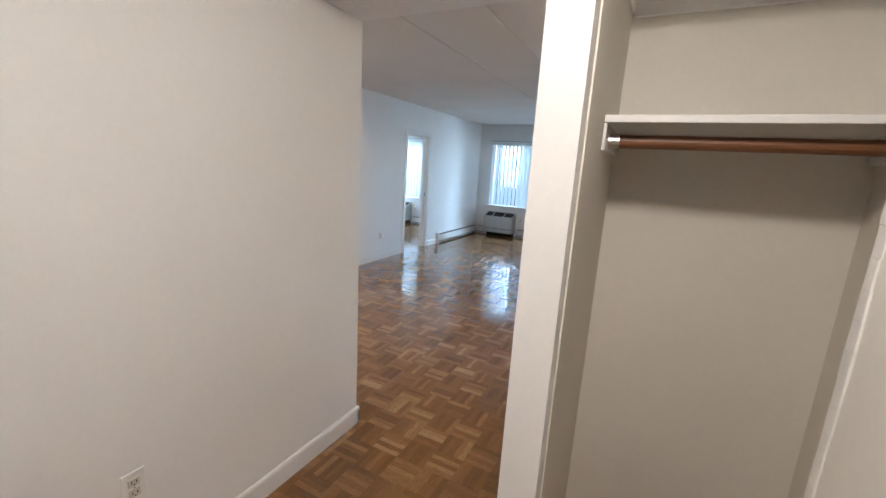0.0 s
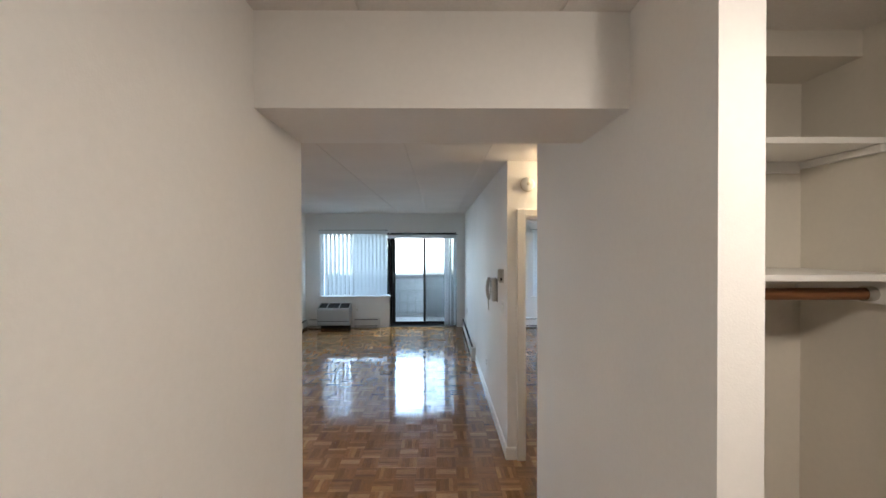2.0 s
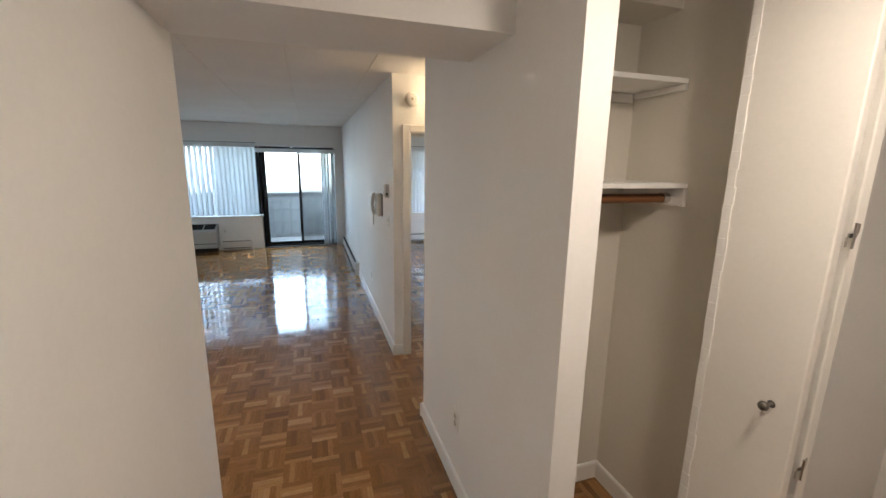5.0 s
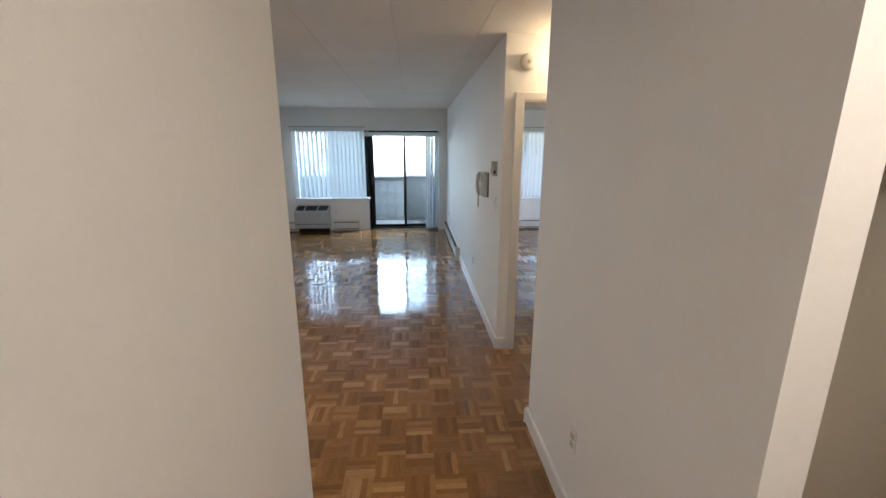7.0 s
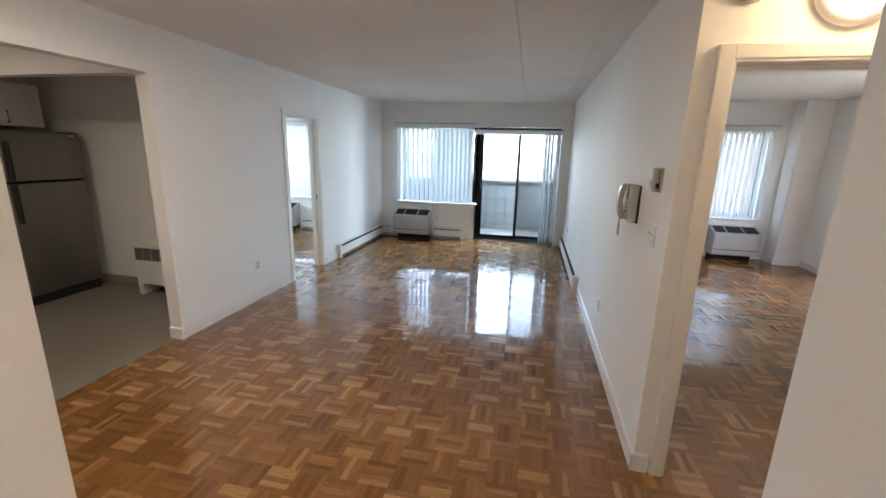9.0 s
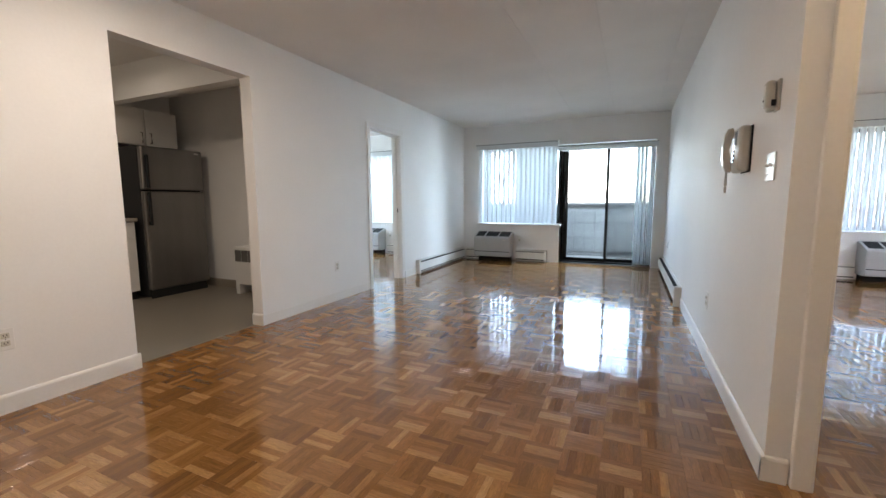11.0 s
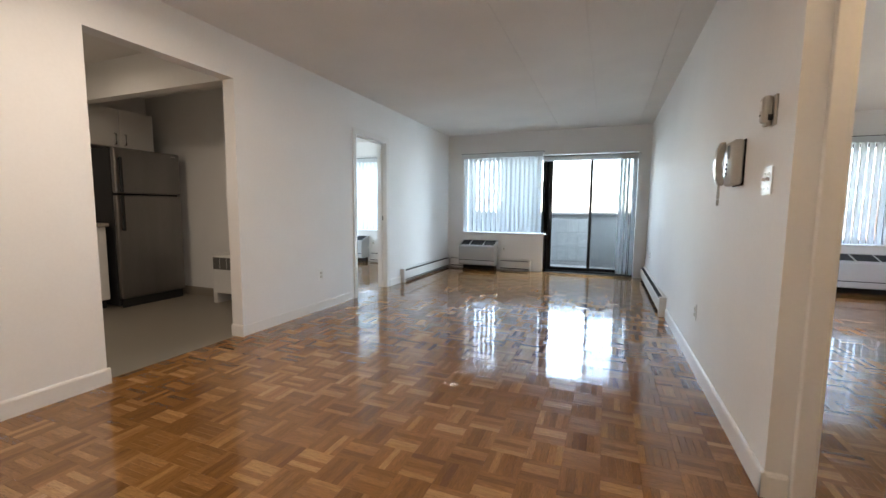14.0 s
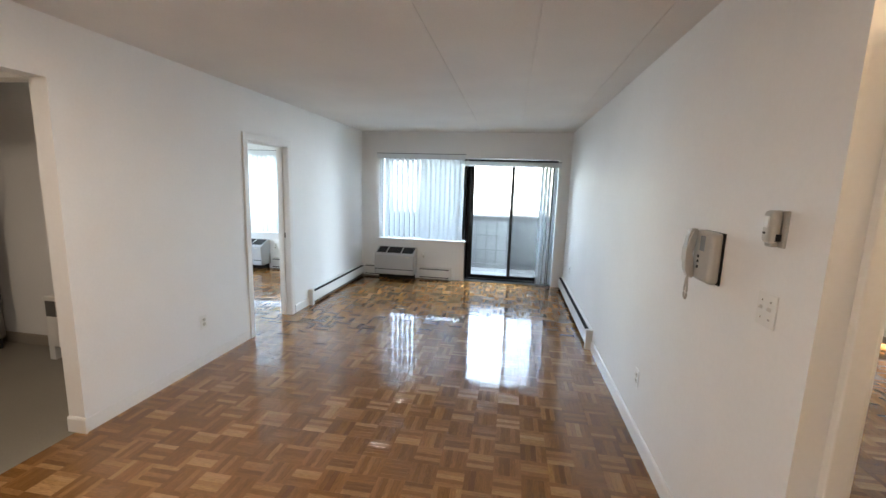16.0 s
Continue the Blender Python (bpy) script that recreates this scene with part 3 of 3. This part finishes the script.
def wall_heater(label, place, turn, length, ends=(True, True)):
    """A hot-water baseboard heater: back along x, front towards -y."""
    ob = thing("baseboard_heater", label, "heater", pose(*place, 0, 0, turn), group="baseboard heaters")
    bm = bmesh.new()
    for profile in (((0, 0.025), (-0.004, 0.025), (-0.004, 0.2), (0, 0.2)), ((0.0, 0.205), (-0.026, 0.203), (-0.030, 0.196), (-0.027, 0.195), (-0.024, 0.199), (0.0, 0.200))):
        ends_ = [[bm.verts.new((u, y, z)) for y, z in profile] for u in (0, length)]
        n = len(profile)
        for k in range(n):
            bm.faces.new((ends_[0][k], ends_[0][(k + 1) % n], ends_[1][(k + 1) % n], ends_[1][k]))
        bm.faces.new(ends_[0][::-1])
        bm.faces.new(ends_[1])
    part("back_plate", bm, ENAMEL, ob)
    part("front_cover", boxes((0, length, -0.062, -0.058, 0.045, 0.168), (0, length, -0.058, -0.053, 0.163, 0.168), bevel=0.0012), ENAMEL, ob)
    bm = boxes((0.002, length - 0.002, -0.052, -0.005, 0.03, 0.172))
    part("fins_and_shade", bm, DARK, ob, "dark block for the finned pipe and the shade inside")
    for u, on in ((0, ends[0]), (length, ends[1])):
        if on:
            part("end_cap", boxes((u - 0.025, u + 0.025, -0.068, 0, 0.0, 0.207), bevel=0.008), ENAMEL, ob)
    return ob


wall_heater("long white baseboard heater along the living room wall", (XL, 6.90, 0), 90, 1.86, (True, False))
wall_heater("short white baseboard heater section beside the air conditioner", (-2.59, YF, 0), 0, 0.53, (False, True))
wall_heater("short white baseboard heater section in the corner", (XL + 0.07, YF, 0), 0, 0.28, (False, False))
wall_heater("long white baseboard heater along the partition wall", (XR, 8.80, 0), -90, 2.56, (False, True))
wall_heater("white baseboard heater under the bedroom window", (-5.33, YF, 0), 0, 1.53, (False, False))
wall_heater("white baseboard heater under the bedroom window", (0.0, YF, 0), 0, 2.05, (False, False))

cover = thing("radiator_cover", "white metal radiator cover with a slotted grille in the kitchen", "radiator", pose(-4.68, 5.08, 0))
part("casing", boxes((-0.28, -0.22, -0.23, 0, 0, 0.12), (0.22, 0.28, -0.23, 0, 0, 0.12), (-0.28, 0.28, -0.23, 0, 0.12, 0.56), bevel=0.004), ENAMEL, cover)
for k in range(5):
    part("grille_slot", boxes((-0.262 + k * 0.105, -0.165 + k * 0.105, -0.233, -0.228, 0.39, 0.525)), material("slot_grey", (0.12, 0.115, 0.105), 0.7) if k == 0 else bpy.data.materials["slot_grey"], cover, "dark grille opening")

# ---- the kitchen ----
fridge = thing("refrigerator", "stainless steel top-freezer refrigerator with black sides", "refrigerator", pose(-5.57, 4.612, 0))
part("cabinet", boxes((-0.70, -0.062, -0.352, 0.352, 0.02, 1.70), bevel=0.008), BLACK, fridge, "black textured cabinet")
part("freezer_door", boxes((-0.058, 0.0, -0.352, 0.352, 1.224, 1.70), bevel=0.016), STEEL, fridge)
part("fridge_door", boxes((-0.058, 0.0, -0.352, 0.352, 0.10, 1.208), bevel=0.016), STEEL, fridge)
part("kick_grille", boxes((-0.05, -0.03, -0.33, 0.33, 0.0, 0.095)), BLACK, fridge)
for z0, z1 in ((1.235, 1.60), (0.83, 1.20)):
    h = boxes((0.016, 0.038, -0.318, -0.290, z0, z1), bevel=0.007)
    for z in (z0 + 0.012, z1 - 0.034):
        block(h, 0.0, 0.02, -0.314, -0.294, z, z + 0.022, 0.002, 1)
    part("handle", h, BLACK, fridge, "black straight door handle")
part("badge", boxes((-0.0005, 0.0015, 0.25, 0.30, 1.655, 1.67)), CHROME, fridge, "tiny silver badge")

base = thing("base_cabinet", "white kitchen base cabinet with one drawer and door", "cabinet", pose(-5.68, 4.21, 0))
part("carcass", boxes((-0.60, -0.02, -0.75, 0.0, 0.10, 0.875)), WHITE, base)
part("toe_kick", boxes((-0.60, -0.08, -0.75, 0.0, 0.0, 0.10)), BLACK, base)
for k in (0, 1):
    part("drawer_front", boxes((-0.02, 0.0, -0.37 - 0.375 * k, -0.005 - 0.375 * k, 0.70, 0.868), bevel=0.002), WHITE, base)
    part("cabinet_door", boxes((-0.02, 0.0, -0.37 - 0.375 * k, -0.005 - 0.375 * k, 0.108, 0.692), bevel=0.002), WHITE, base)
tagged(new("countertop", mesh("countertop", boxes((-6.30, -5.65, 2.0, 4.225, 0.876, 0.912), bevel=0.006), COUNTER)), "speckled grey-brown laminate kitchen countertop", "countertop")

upper = thing("wall_cabinet", "white wall cabinet with two doors above the refrigerator", "cabinet", pose(-5.95, 4.555, 1.745))
part("carcass", boxes((-0.35, -0.02, -0.37, 0.37, 0.0, 0.42)), WHITE, upper)
for s in (-1, 1):
    leaf = part("cabinet_door", boxes((-0.019, 0.0, min(s * 0.003, s * 0.368), max(s * 0.003, s * 0.368), 0.003, 0.417), bevel=0.002), WHITE, upper)
    part("handle", tube([(0, s * 0.05, 0.03), (0.028, s * 0.05, 0.034), (0.028, s * 0.05, 0.146), (0, s * 0.05, 0.15)], 0.006), CHROME, leaf, "brushed bar handle")

def dome(name, m, label, radius=0.14):
    """A round opal-glass light on a cream base; its base plate lies at its own z = 0."""
    ob = thing(name, label, "lamp", m)
    part("base", turned([(radius * 0.9, 0.0), (radius, 0.004), (radius, 0.022), (radius * 0.93, 0.034), (radius * 0.80, 0.036)]), TRIM, ob, "cream painted ring")
    part("shade", turned([(radius * 0.80, 0.030), (radius * 0.79, 0.05), (radius * 0.68, 0.075), (radius * 0.45, 0.092), (radius * 0.2, 0.099), (0.0, 0.10)]), GLOBE, ob, "glowing opal glass bowl")
    return ob


dome("wall_lamp", pose(0.285, 3.398, 2.235, 90), "lit round opal glass lamp above the bedroom doorway")
dome("ceiling_lamp", pose(-0.03, 0.2, H - 0.001, 180), "lit round opal glass ceiling lamp in the foyer")
dome("ceiling_lamp", pose(-4.85, 3.2, H - 0.001, 180), "lit round opal glass ceiling lamp in the kitchen")
dome("ceiling_lamp", pose(-2.58, 2.9, H - 0.001, 180), "added, unseen opal glass ceiling lamp that fills the dining corner with light")

alarm = thing("smoke_detector", "round cream smoke detector on the wall by the doorway", "smoke detector", pose(-0.062, 3.40, 2.247, 90))
part("base", turned([(0.056, 0.0), (0.06, 0.004), (0.06, 0.014), (0.056, 0.018)]), CREAM, alarm)
part("cover", turned([(0.054, 0.016), (0.054, 0.028), (0.046, 0.038), (0.03, 0.042), (0.0, 0.043)]), WHITE, alarm)
part("sensor", turned([(0.014, 0.040), (0.014, 0.047), (0.01, 0.05), (0.0, 0.05)], 16), CREAM, alarm)

# ---- fittings on the walls ----
def outlet(m, label="white duplex power outlet on the wall"):
    """A plate with two sockets; front towards -y."""
    ob = thing("power_outlet", label, "outlet", m, group="power outlets")
    part("plate", boxes((-0.035, 0.035, -0.006, 0, -0.057, 0.057), bevel=0.003), WHITE, ob)
    for z in (-0.02, 0.02):
        socket = part("socket", boxes((-0.017, 0.017, -0.009, -0.004, z - 0.014, z + 0.014), bevel=0.002), CREAM, ob)
        part("slots", boxes((-0.008, -0.0055, -0.0095, -0.0085, z - 0.003, z + 0.007), (0.0055, 0.008, -0.0095, -0.0085, z - 0.003, z + 0.007), (-0.002, 0.002, -0.0095, -0.0085, z - 0.010, z - 0.006)), DARK, socket)
    part("screw", turned([(0.003, 0), (0.003, 0.001)], 8), CHROME, ob).matrix_basis = pose(0, -0.006, 0, 90)
    return ob


outlet(pose(XR, 4.81, 0.392, 0, 0, -90))
outlet(pose(XR, 8.05, 0.45, 0, 0, -90))
outlet(pose(XL, 5.07, 0.38, 0, 0, 90))
outlet(pose(XL, 2.45, 0.385, 0, 0, 90))
outlet(pose(-0.217, 1.765, 0.405, 0, 0, -90))
outlet(pose(HALL, 0.576, 0.425, 0, 0, 90))

outlet(pose(-2.545, YF, 0.40), "white power outlet beside the air conditioner")
outlet(pose(-5.285, YF, 0.40), "white power outlet beside the air conditioner")
outlet(pose(2.835, YF, 0.40), "white power outlet beside the air conditioner")

switch = thing("light_switch", "double light switch on a white plate", "light switch", pose(XR, 3.622, 1.212, 0, 0, -90))
part("plate", boxes((-0.052, 0.052, -0.006, 0, -0.057, 0.057), bevel=0.003), WHITE, switch)
for u in (-0.023, 0.023):
    lever = part("toggle", boxes((-0.005, 0.005, -0.016, 0, -0.006, 0.006), bevel=0.002), WHITE, switch)
    lever.matrix_basis = pose(u, -0.004, 0.003, -25)
    for z in (-0.03, 0.03):
        part("screw", turned([(0.0035, 0), (0.0035, 0.0012)], 8), CHROME, switch).matrix_basis = pose(u, -0.006, z, 90)

sensor = thing("alarm_sensor", "grey-white alarm sensor box on the wall", "sensor", pose(XR, 3.626, 1.487, 0, 0, -90))
part("bracket", boxes((-0.012, 0.046, -0.010, 0, -0.060, 0.060), bevel=0.003), HUSK, sensor)
bm = bmesh.new()
block(bm, -0.018, 0.034, -0.046, -0.010, -0.048, 0.060, 0.015, 4)
block(bm, -0.010, 0.026, -0.036, -0.010, -0.060, -0.040, 0.007, 3)
part("housing", bm, HUSK, sensor)
part("lens", boxes((-0.010, 0.022, -0.0485, -0.040, 0.002, 0.042), bevel=0.004), WHITE, sensor, "white ribbed lens")
part("eye", boxes((-0.006, 0.010, -0.0475, -0.042, -0.018, -0.011), bevel=0.002), DARK, sensor)
part("dark_patch", boxes((0.032, 0.0355, -0.028, -0.012, -0.040, -0.016), bevel=0.001), DARK, sensor, "dark patch low on the side")

phone = thing("intercom_phone", "grey-white wall intercom with a handset and looped cord", "intercom", pose(XR, 4.07, 1.33, 0, 0, -90))
part("back_plate", boxes((-0.050, 0.121, -0.005, 0, -0.117, 0.103), bevel=0.001), DARK, phone, "dark sheet for the shade at the edge against the wall")
bm = bmesh.new()
block(bm, -0.045, 0.12, -0.052, -0.004, -0.115, 0.105, 0.018, 5)
part("base", bm, HUSK, phone)
part("window", boxes((0.022, 0.066, -0.0545, -0.045, 0.018, 0.084), bevel=0.003), material("grey_screen", (0.30, 0.34, 0.38), 0.08), phone, "grey glossy screen")
for z in (-0.055, -0.03, -0.008):
    part("button", boxes((0.012, 0.024, -0.0555, -0.045, z - 0.006, z + 0.006), bevel=0.002), DARK, phone, "dark push button")
bm = bmesh.new()
curve = ((-0.054, 0.100), (-0.058, 0.109), (-0.078, 0.106), (-0.092, 0.07), (-0.097, 0.02), (-0.097, -0.03), (-0.091, -0.075), (-0.077, -0.106), (-0.060, -0.112), (-0.054, -0.102), (-0.056, -0.068), (-0.068, -0.045), (-0.071, 0.0), (-0.068, 0.04), (-0.056, 0.062))
ends_ = [[bm.verts.new((u, y, z)) for y, z in curve] for u in (-0.044, 0.002)]
for k in range(len(curve)):
    bm.faces.new((ends_[0][k], ends_[0][(k + 1) % len(curve)], ends_[1][(k + 1) % len(curve)], ends_[1][k]))
rims = [bm.faces.new(ends_[0][::-1]), bm.faces.new(ends_[1])]
bmesh.ops.bevel(bm, geom=[e for f in rims for e in f.edges], offset=0.007, segments=3, affect="EDGES")
bmesh.ops.recalc_face_normals(bm, faces=bm.faces)
part("handset", bm, HUSK, phone, "grey-white curved handset")
loop = [(-0.021 + 0.021 * math.sin(a) * (0.62 - 0.38 * math.cos(a)), -0.072, -0.158 + 0.054 * math.cos(a)) for a in np.linspace(0.2, 2 * math.pi - 0.2, 22)]
part("cord", tube(loop, 0.0045, 8), HUSK, phone, "looped cord")

# ---- the coat closet ----
def closet_shelf(z, y0, label):
    ob = thing("closet_shelf", label, "shelf", pose(0.2235, 1.605, z), group="closet shelves")
    d = 1.605 - y0
    part("board", boxes((-0.3505, 0.3505, -d, -0.002, -0.02, 0.0), bevel=0.002), TRIM, ob)
    for s in (-1, 1):
        part("cleat", boxes((min(s * 0.3515, s * 0.331), max(s * 0.3515, s * 0.331), -d - 0.0, -0.002, -0.095 if z < 1.9 else -0.045, -0.021), bevel=0.002), TRIM, ob, "white side cleat")
    part("back_cleat", boxes((-0.331, 0.331, -0.02, -0.002, -0.06, -0.021)), TRIM, ob)
    return ob


closet_shelf(1.665, 1.25, "white painted closet shelf above the hanging rod")
closet_shelf(2.078, 1.31, "white painted upper closet shelf")
hanger = thing("closet_rod", "brown wooden hanging rod in the coat closet", "rod", pose(0.2235, 1.33, 1.600))
part("rod", rod(bmesh.new(), (-0.318, 0, 0), (0.318, 0, 0), 0.019), RODWOOD, hanger)
for s in (-1, 1):
    part("socket", rod(bmesh.new(), (s * 0.300, 0, 0), (s * 0.331, 0, 0), 0.023), CHROME, hanger, "metal rod socket")

track = thing("door_track", "thin dark metal folding-door track under the closet header", "track", pose(0.2235, 0.93, 2.395))
part("rail", boxes((-0.353, 0.353, -0.016, -0.013, -0.02, 0), (-0.353, 0.353, 0.013, 0.016, -0.02, 0), (-0.353, 0.353, -0.013, 0.013, -0.003, 0)), DARK, track)

bifold = thing("folding_door", "cream flush bifold closet door, folded open", "closet door", pose(0.0, 0.0, 0.0))
def leaf_panel(name, a, b, side):
    """One door leaf from a to b in plan, thick to its given side."""
    a, b = Vector((*a, 0)), Vector((*b, 0))
    way = (b - a).normalized()
    turn = Matrix.Translation(a) @ way.to_track_quat("X", "Z").to_matrix().to_4x4()
    ob = part(name, boxes((0, (b - a).length, min(0, side * 0.034), max(0, side * 0.034), 0.02, 2.385), bevel=0.004), DOORPAINT, bifold)
    ob.matrix_basis = turn
    return ob


strip, ragged = bmesh.new(), random.Random(21)
for k in range(43):
    block(strip, 0.0, 0.026 + ragged.uniform(0.0, 0.006), -0.0035 - ragged.uniform(0, 0.0015), 0.0, 0.02 + k * 0.055, 0.02 + (k + 1) * 0.055, 0.0008, 1)
first = leaf_panel("door_leaf", (0.377, 0.935), (0.389, 0.632), 1)
second = leaf_panel("door_leaf", (0.535, 0.935), (0.496, 0.632), -1)
edge_strip = part("edge_strip", strip, TRIM, first, "worn painted edge lipping")
for z in (0.20, 0.86, 1.56, 2.20):
    hinge = part("hinge", boxes((0.426, 0.432, 0.628, 0.631, z - 0.03, z - 0.004), (0.466, 0.472, 0.628, 0.631, z + 0.004, z + 0.03), (0.430, 0.468, 0.628, 0.630, z - 0.006, z + 0.006)), CHROME, bifold, "small steel hinge")
    part("pin", rod(bmesh.new(), (0.447, 0.624, z - 0.034), (0.447, 0.624, z + 0.034), 0.0035), CHROME, hinge)
knob = part("knob", turned([(0.012, 0.0), (0.007, 0.006), (0.006, 0.018), (0.012, 0.026), (0.015, 0.034), (0.012, 0.041), (0.0, 0.043)], 20), PEWTER, bifold, "small dull metal knob")
knob.matrix_basis = pose(0.3865, 0.70, 1.04, 0, -90)
part("pivot", rod(bmesh.new(), (0.395, 0.925, 2.38), (0.395, 0.925, 2.41), 0.006), CHROME, bifold, "steel guide pin")

# ---- outside ----
structure("balcony_floor", boxes((-3.9, 0.3, 9.12, 10.4, -0.22, -0.03)), CONCRETE, "grey concrete balcony floor", "balcony")
parapet = structure("balcony_parapet", boxes((-3.9, 0.3, 10.22, 10.36, -0.03, 1.0), (-3.9, -3.76, 9.12, 10.22, -0.03, 1.0), (0.16, 0.3, 9.12, 10.22, -0.03, 1.0)), MORTAR, "weathered grey block balcony parapet", "parapet")
part("coping", boxes((-3.95, 0.35, 10.17, 10.41, 1.0, 1.045), bevel=0.008), CONCRETE, parapet, "grey concrete coping")
tile = mesh("parapet_block", boxes((-0.093, 0.093, -0.016, 0.0, -0.138, 0.138), bevel=0.005), BLOCKS)
for i in range(20):
    for j in range(3):
        b = new("block", tile)
        b.parent = parapet
        b.matrix_basis = pose(-3.66 + 0.2 * i, 10.22, 0.20 + 0.29 * j)
structure("balcony_shade_slab", boxes((-3.9, 0.3, 9.12, 10.4, 2.55, 2.75)), CONCRETE, "unseen grey concrete slab added to shade the balcony", "balcony")
ground = structure("ground", boxes((-2500, 2500, -2500, 2500, -9.2, -9.0)), GROUND, "grey-green open ground far below", "ground")


def brick_house(x, y, w, d, floors, turn):
    house = thing("apartment_building", "distant red-brick apartment building with rows of windows", "building", pose(x, y, -9.0, 0, 0, turn))
    tall = floors * 2.9
    part("wall", boxes((-w / 2, w / 2, 0, d, 0, tall)), BRICK, house)
    part("roof", boxes((-w / 2 - 0.2, w / 2 + 0.2, -0.2, d + 0.2, tall, tall + 0.5)), CONCRETE, house)
    pane, frame_mesh = mesh("pane", boxes((-0.75, 0.75, -0.03, 0.0, -0.7, 0.7)), FARGLASS), mesh("window", boxes((-0.85, 0.85, -0.06, 0, 0.7, 0.82), (-0.85, 0.85, -0.12, 0, -0.82, -0.7), (-0.85, -0.75, -0.06, 0, -0.7, 0.7), (0.75, 0.85, -0.06, 0, -0.7, 0.7), (-0.04, 0.04, -0.06, 0, -0.7, 0.7)), TRIM)
    for i in range(int(w / 3.4)):
        for j in range(floors):
            f = new("window", frame_mesh)
            f.parent = house
            f.matrix_basis = pose(-w / 2 + 2 + 3.4 * i, -0.001, 1.6 + 2.9 * j)
            g = new("pane", pane)
            g.parent = f
    return house


brick_house(26, 62, 34, 14, 4, -12)

# ---- the parquet ----
SIDE, SLATS = 0.155, 5
oak_rng = random.Random(11)


def slats(x0, y0, along_x, out, uv, rnd):
    """The five strips of one parquet block: verts, faces and grain coordinates."""
    verts, faces = out
    w = SIDE / SLATS
    whole = rnd.gauss(0.53 if along_x else 0.43, 0.08)
    for k in range(SLATS):
        own = min(1, max(0.24, whole + (rnd.choice((-0.36, -0.28, 0.18, 0.26, 0.34)) if rnd.random() < 0.27 else rnd.gauss(0, 0.13))))
        tip, lean = rnd.uniform(-0.0005, 0.0005), rnd.uniform(-0.0008, 0.0008)
        lift, off = rnd.uniform(-0.0001, 0.0001), (rnd.random() * 40, rnd.random() * 40)
        g, s = 0.0001, 0.0008
        n = len(verts)
        for inset, z in ((g, -0.0007), (s, 0.0)):
            for u, v in ((inset, inset), (SIDE - inset, inset), (SIDE - inset, w - inset), (inset, w - inset)):
                h = z + (lift + tip * (u / SIDE - 0.5) * 1.0 + lean * (v / w - 0.5) * 0.25 if z == 0 else 0)
                p = (u, k * w + v) if along_x else (k * w + v, u)
                verts.append((x0 + p[0], y0 + p[1], h))
                uv.append((off[0] + u * 0.25, off[1] + v * 2.2, own, 1.0 if along_x else 0.0))
        for a, b, c, d in ((4, 5, 6, 7), (0, 1, 5, 4), (1, 2, 6, 5), (2, 3, 7, 6), (3, 0, 4, 7)):
            faces.append((n + a, n + b, n + c, n + d) if along_x else (n + d, n + c, n + b, n + a))


def oak_mesh(name, out, uv):
    me = bpy.data.meshes.new(name)
    me.from_pydata(out[0], [], out[1])
    layer = me.uv_layers.new(name="grain")
    index = np.empty(len(me.loops), dtype=np.int32)
    me.loops.foreach_get("vertex_index", index)
    values = np.array(uv, dtype=np.float32)[index]
    layer.data.foreach_set("uv", values[:, :2].ravel())
    second = me.uv_layers.new(name="tone")
    second.data.foreach_set("uv", values[:, [2, 3]].ravel())
    me.materials.append(OAK)
    me.update()
    return me


patterns = {True: [], False: []}
for way in (True, False):
    for k in range(14):
        out, uv = ([], []), []
        slats(0, 0, way, out, uv, oak_rng)
        patterns[way].append(oak_mesh("parquet_block", out, uv))

ROOMS = [(XL, XR, SOUTH, YF), (XL - 0.12, XL, 5.74, 6.475), (HALL, XR, -1.6, SOUTH), (XR, 1.6, -1.6, 0.97), (-0.13, 0.577, 0.97, 1.605), (XR, 1.6, 2.427, 3.40), (-0.09, 0.69, 3.40, 3.52), (-0.105, 3.3, 3.52, YF), (-7.4, XL - 0.12, 5.20, YF), (SLIDE[0], SLIDE[1], YF, 8.98)]
GX, GY = GRID
needed, single = set(), set()
for i in range(-42, 30):
    for j in range(-12, 60):
        x, y = GX + i * SIDE, GY + j * SIDE
        if any(a - SIDE < x < b and c - SIDE < y < d for a, b, c, d in ROOMS):
            (single if -2.6 < x < -0.3 and 1.75 < y < 4.5 else needed).add((i, j))
for i, j in sorted(single):
    b = new("parquet_block", oak_rng.choice(patterns[(i + j) % 2 == 0]))
    b.parent = floor
    b.matrix_basis = pose(GX + i * SIDE, GY + j * SIDE, 0)

# farther off the blocks lie in panels of three by three, and in rows of three along the walls
for wide, deep in ((3, 3), (1, 3), (3, 1)):
    panels = {True: [], False: []}
    for way in (True, False):
        for k in range(12):
            out, uv = ([], []), []
            for i in range(wide):
                for j in range(deep):
                    slats(i * SIDE, j * SIDE, ((i + j) % 2 == 0) == way, out, uv, oak_rng)
            panels[way].append(oak_mesh("parquet_panel", out, uv))
    for i in range(-42, 30, wide):
        for j in range(-12, 60, deep):
            cells = {(i + u, j + v) for u in range(wide) for v in range(deep)}
            if cells <= needed:
                b = new("parquet_panel", oak_rng.choice(panels[(i + j) % 2 == 0]))
                b.parent = floor
                b.matrix_basis = pose(GX + i * SIDE, GY + j * SIDE, 0)
                needed -= cells
rest, rest_uv = ([], []), []
for i, j in sorted(needed):
    slats(GX + i * SIDE, GY + j * SIDE, (i + j) % 2 == 0, rest, rest_uv, oak_rng)
strips = new("parquet_strips", oak_mesh("parquet_strips", rest, rest_uv))
strips.parent = floor
tagged(strips, "varnished oak parquet strips", kind="stuff")
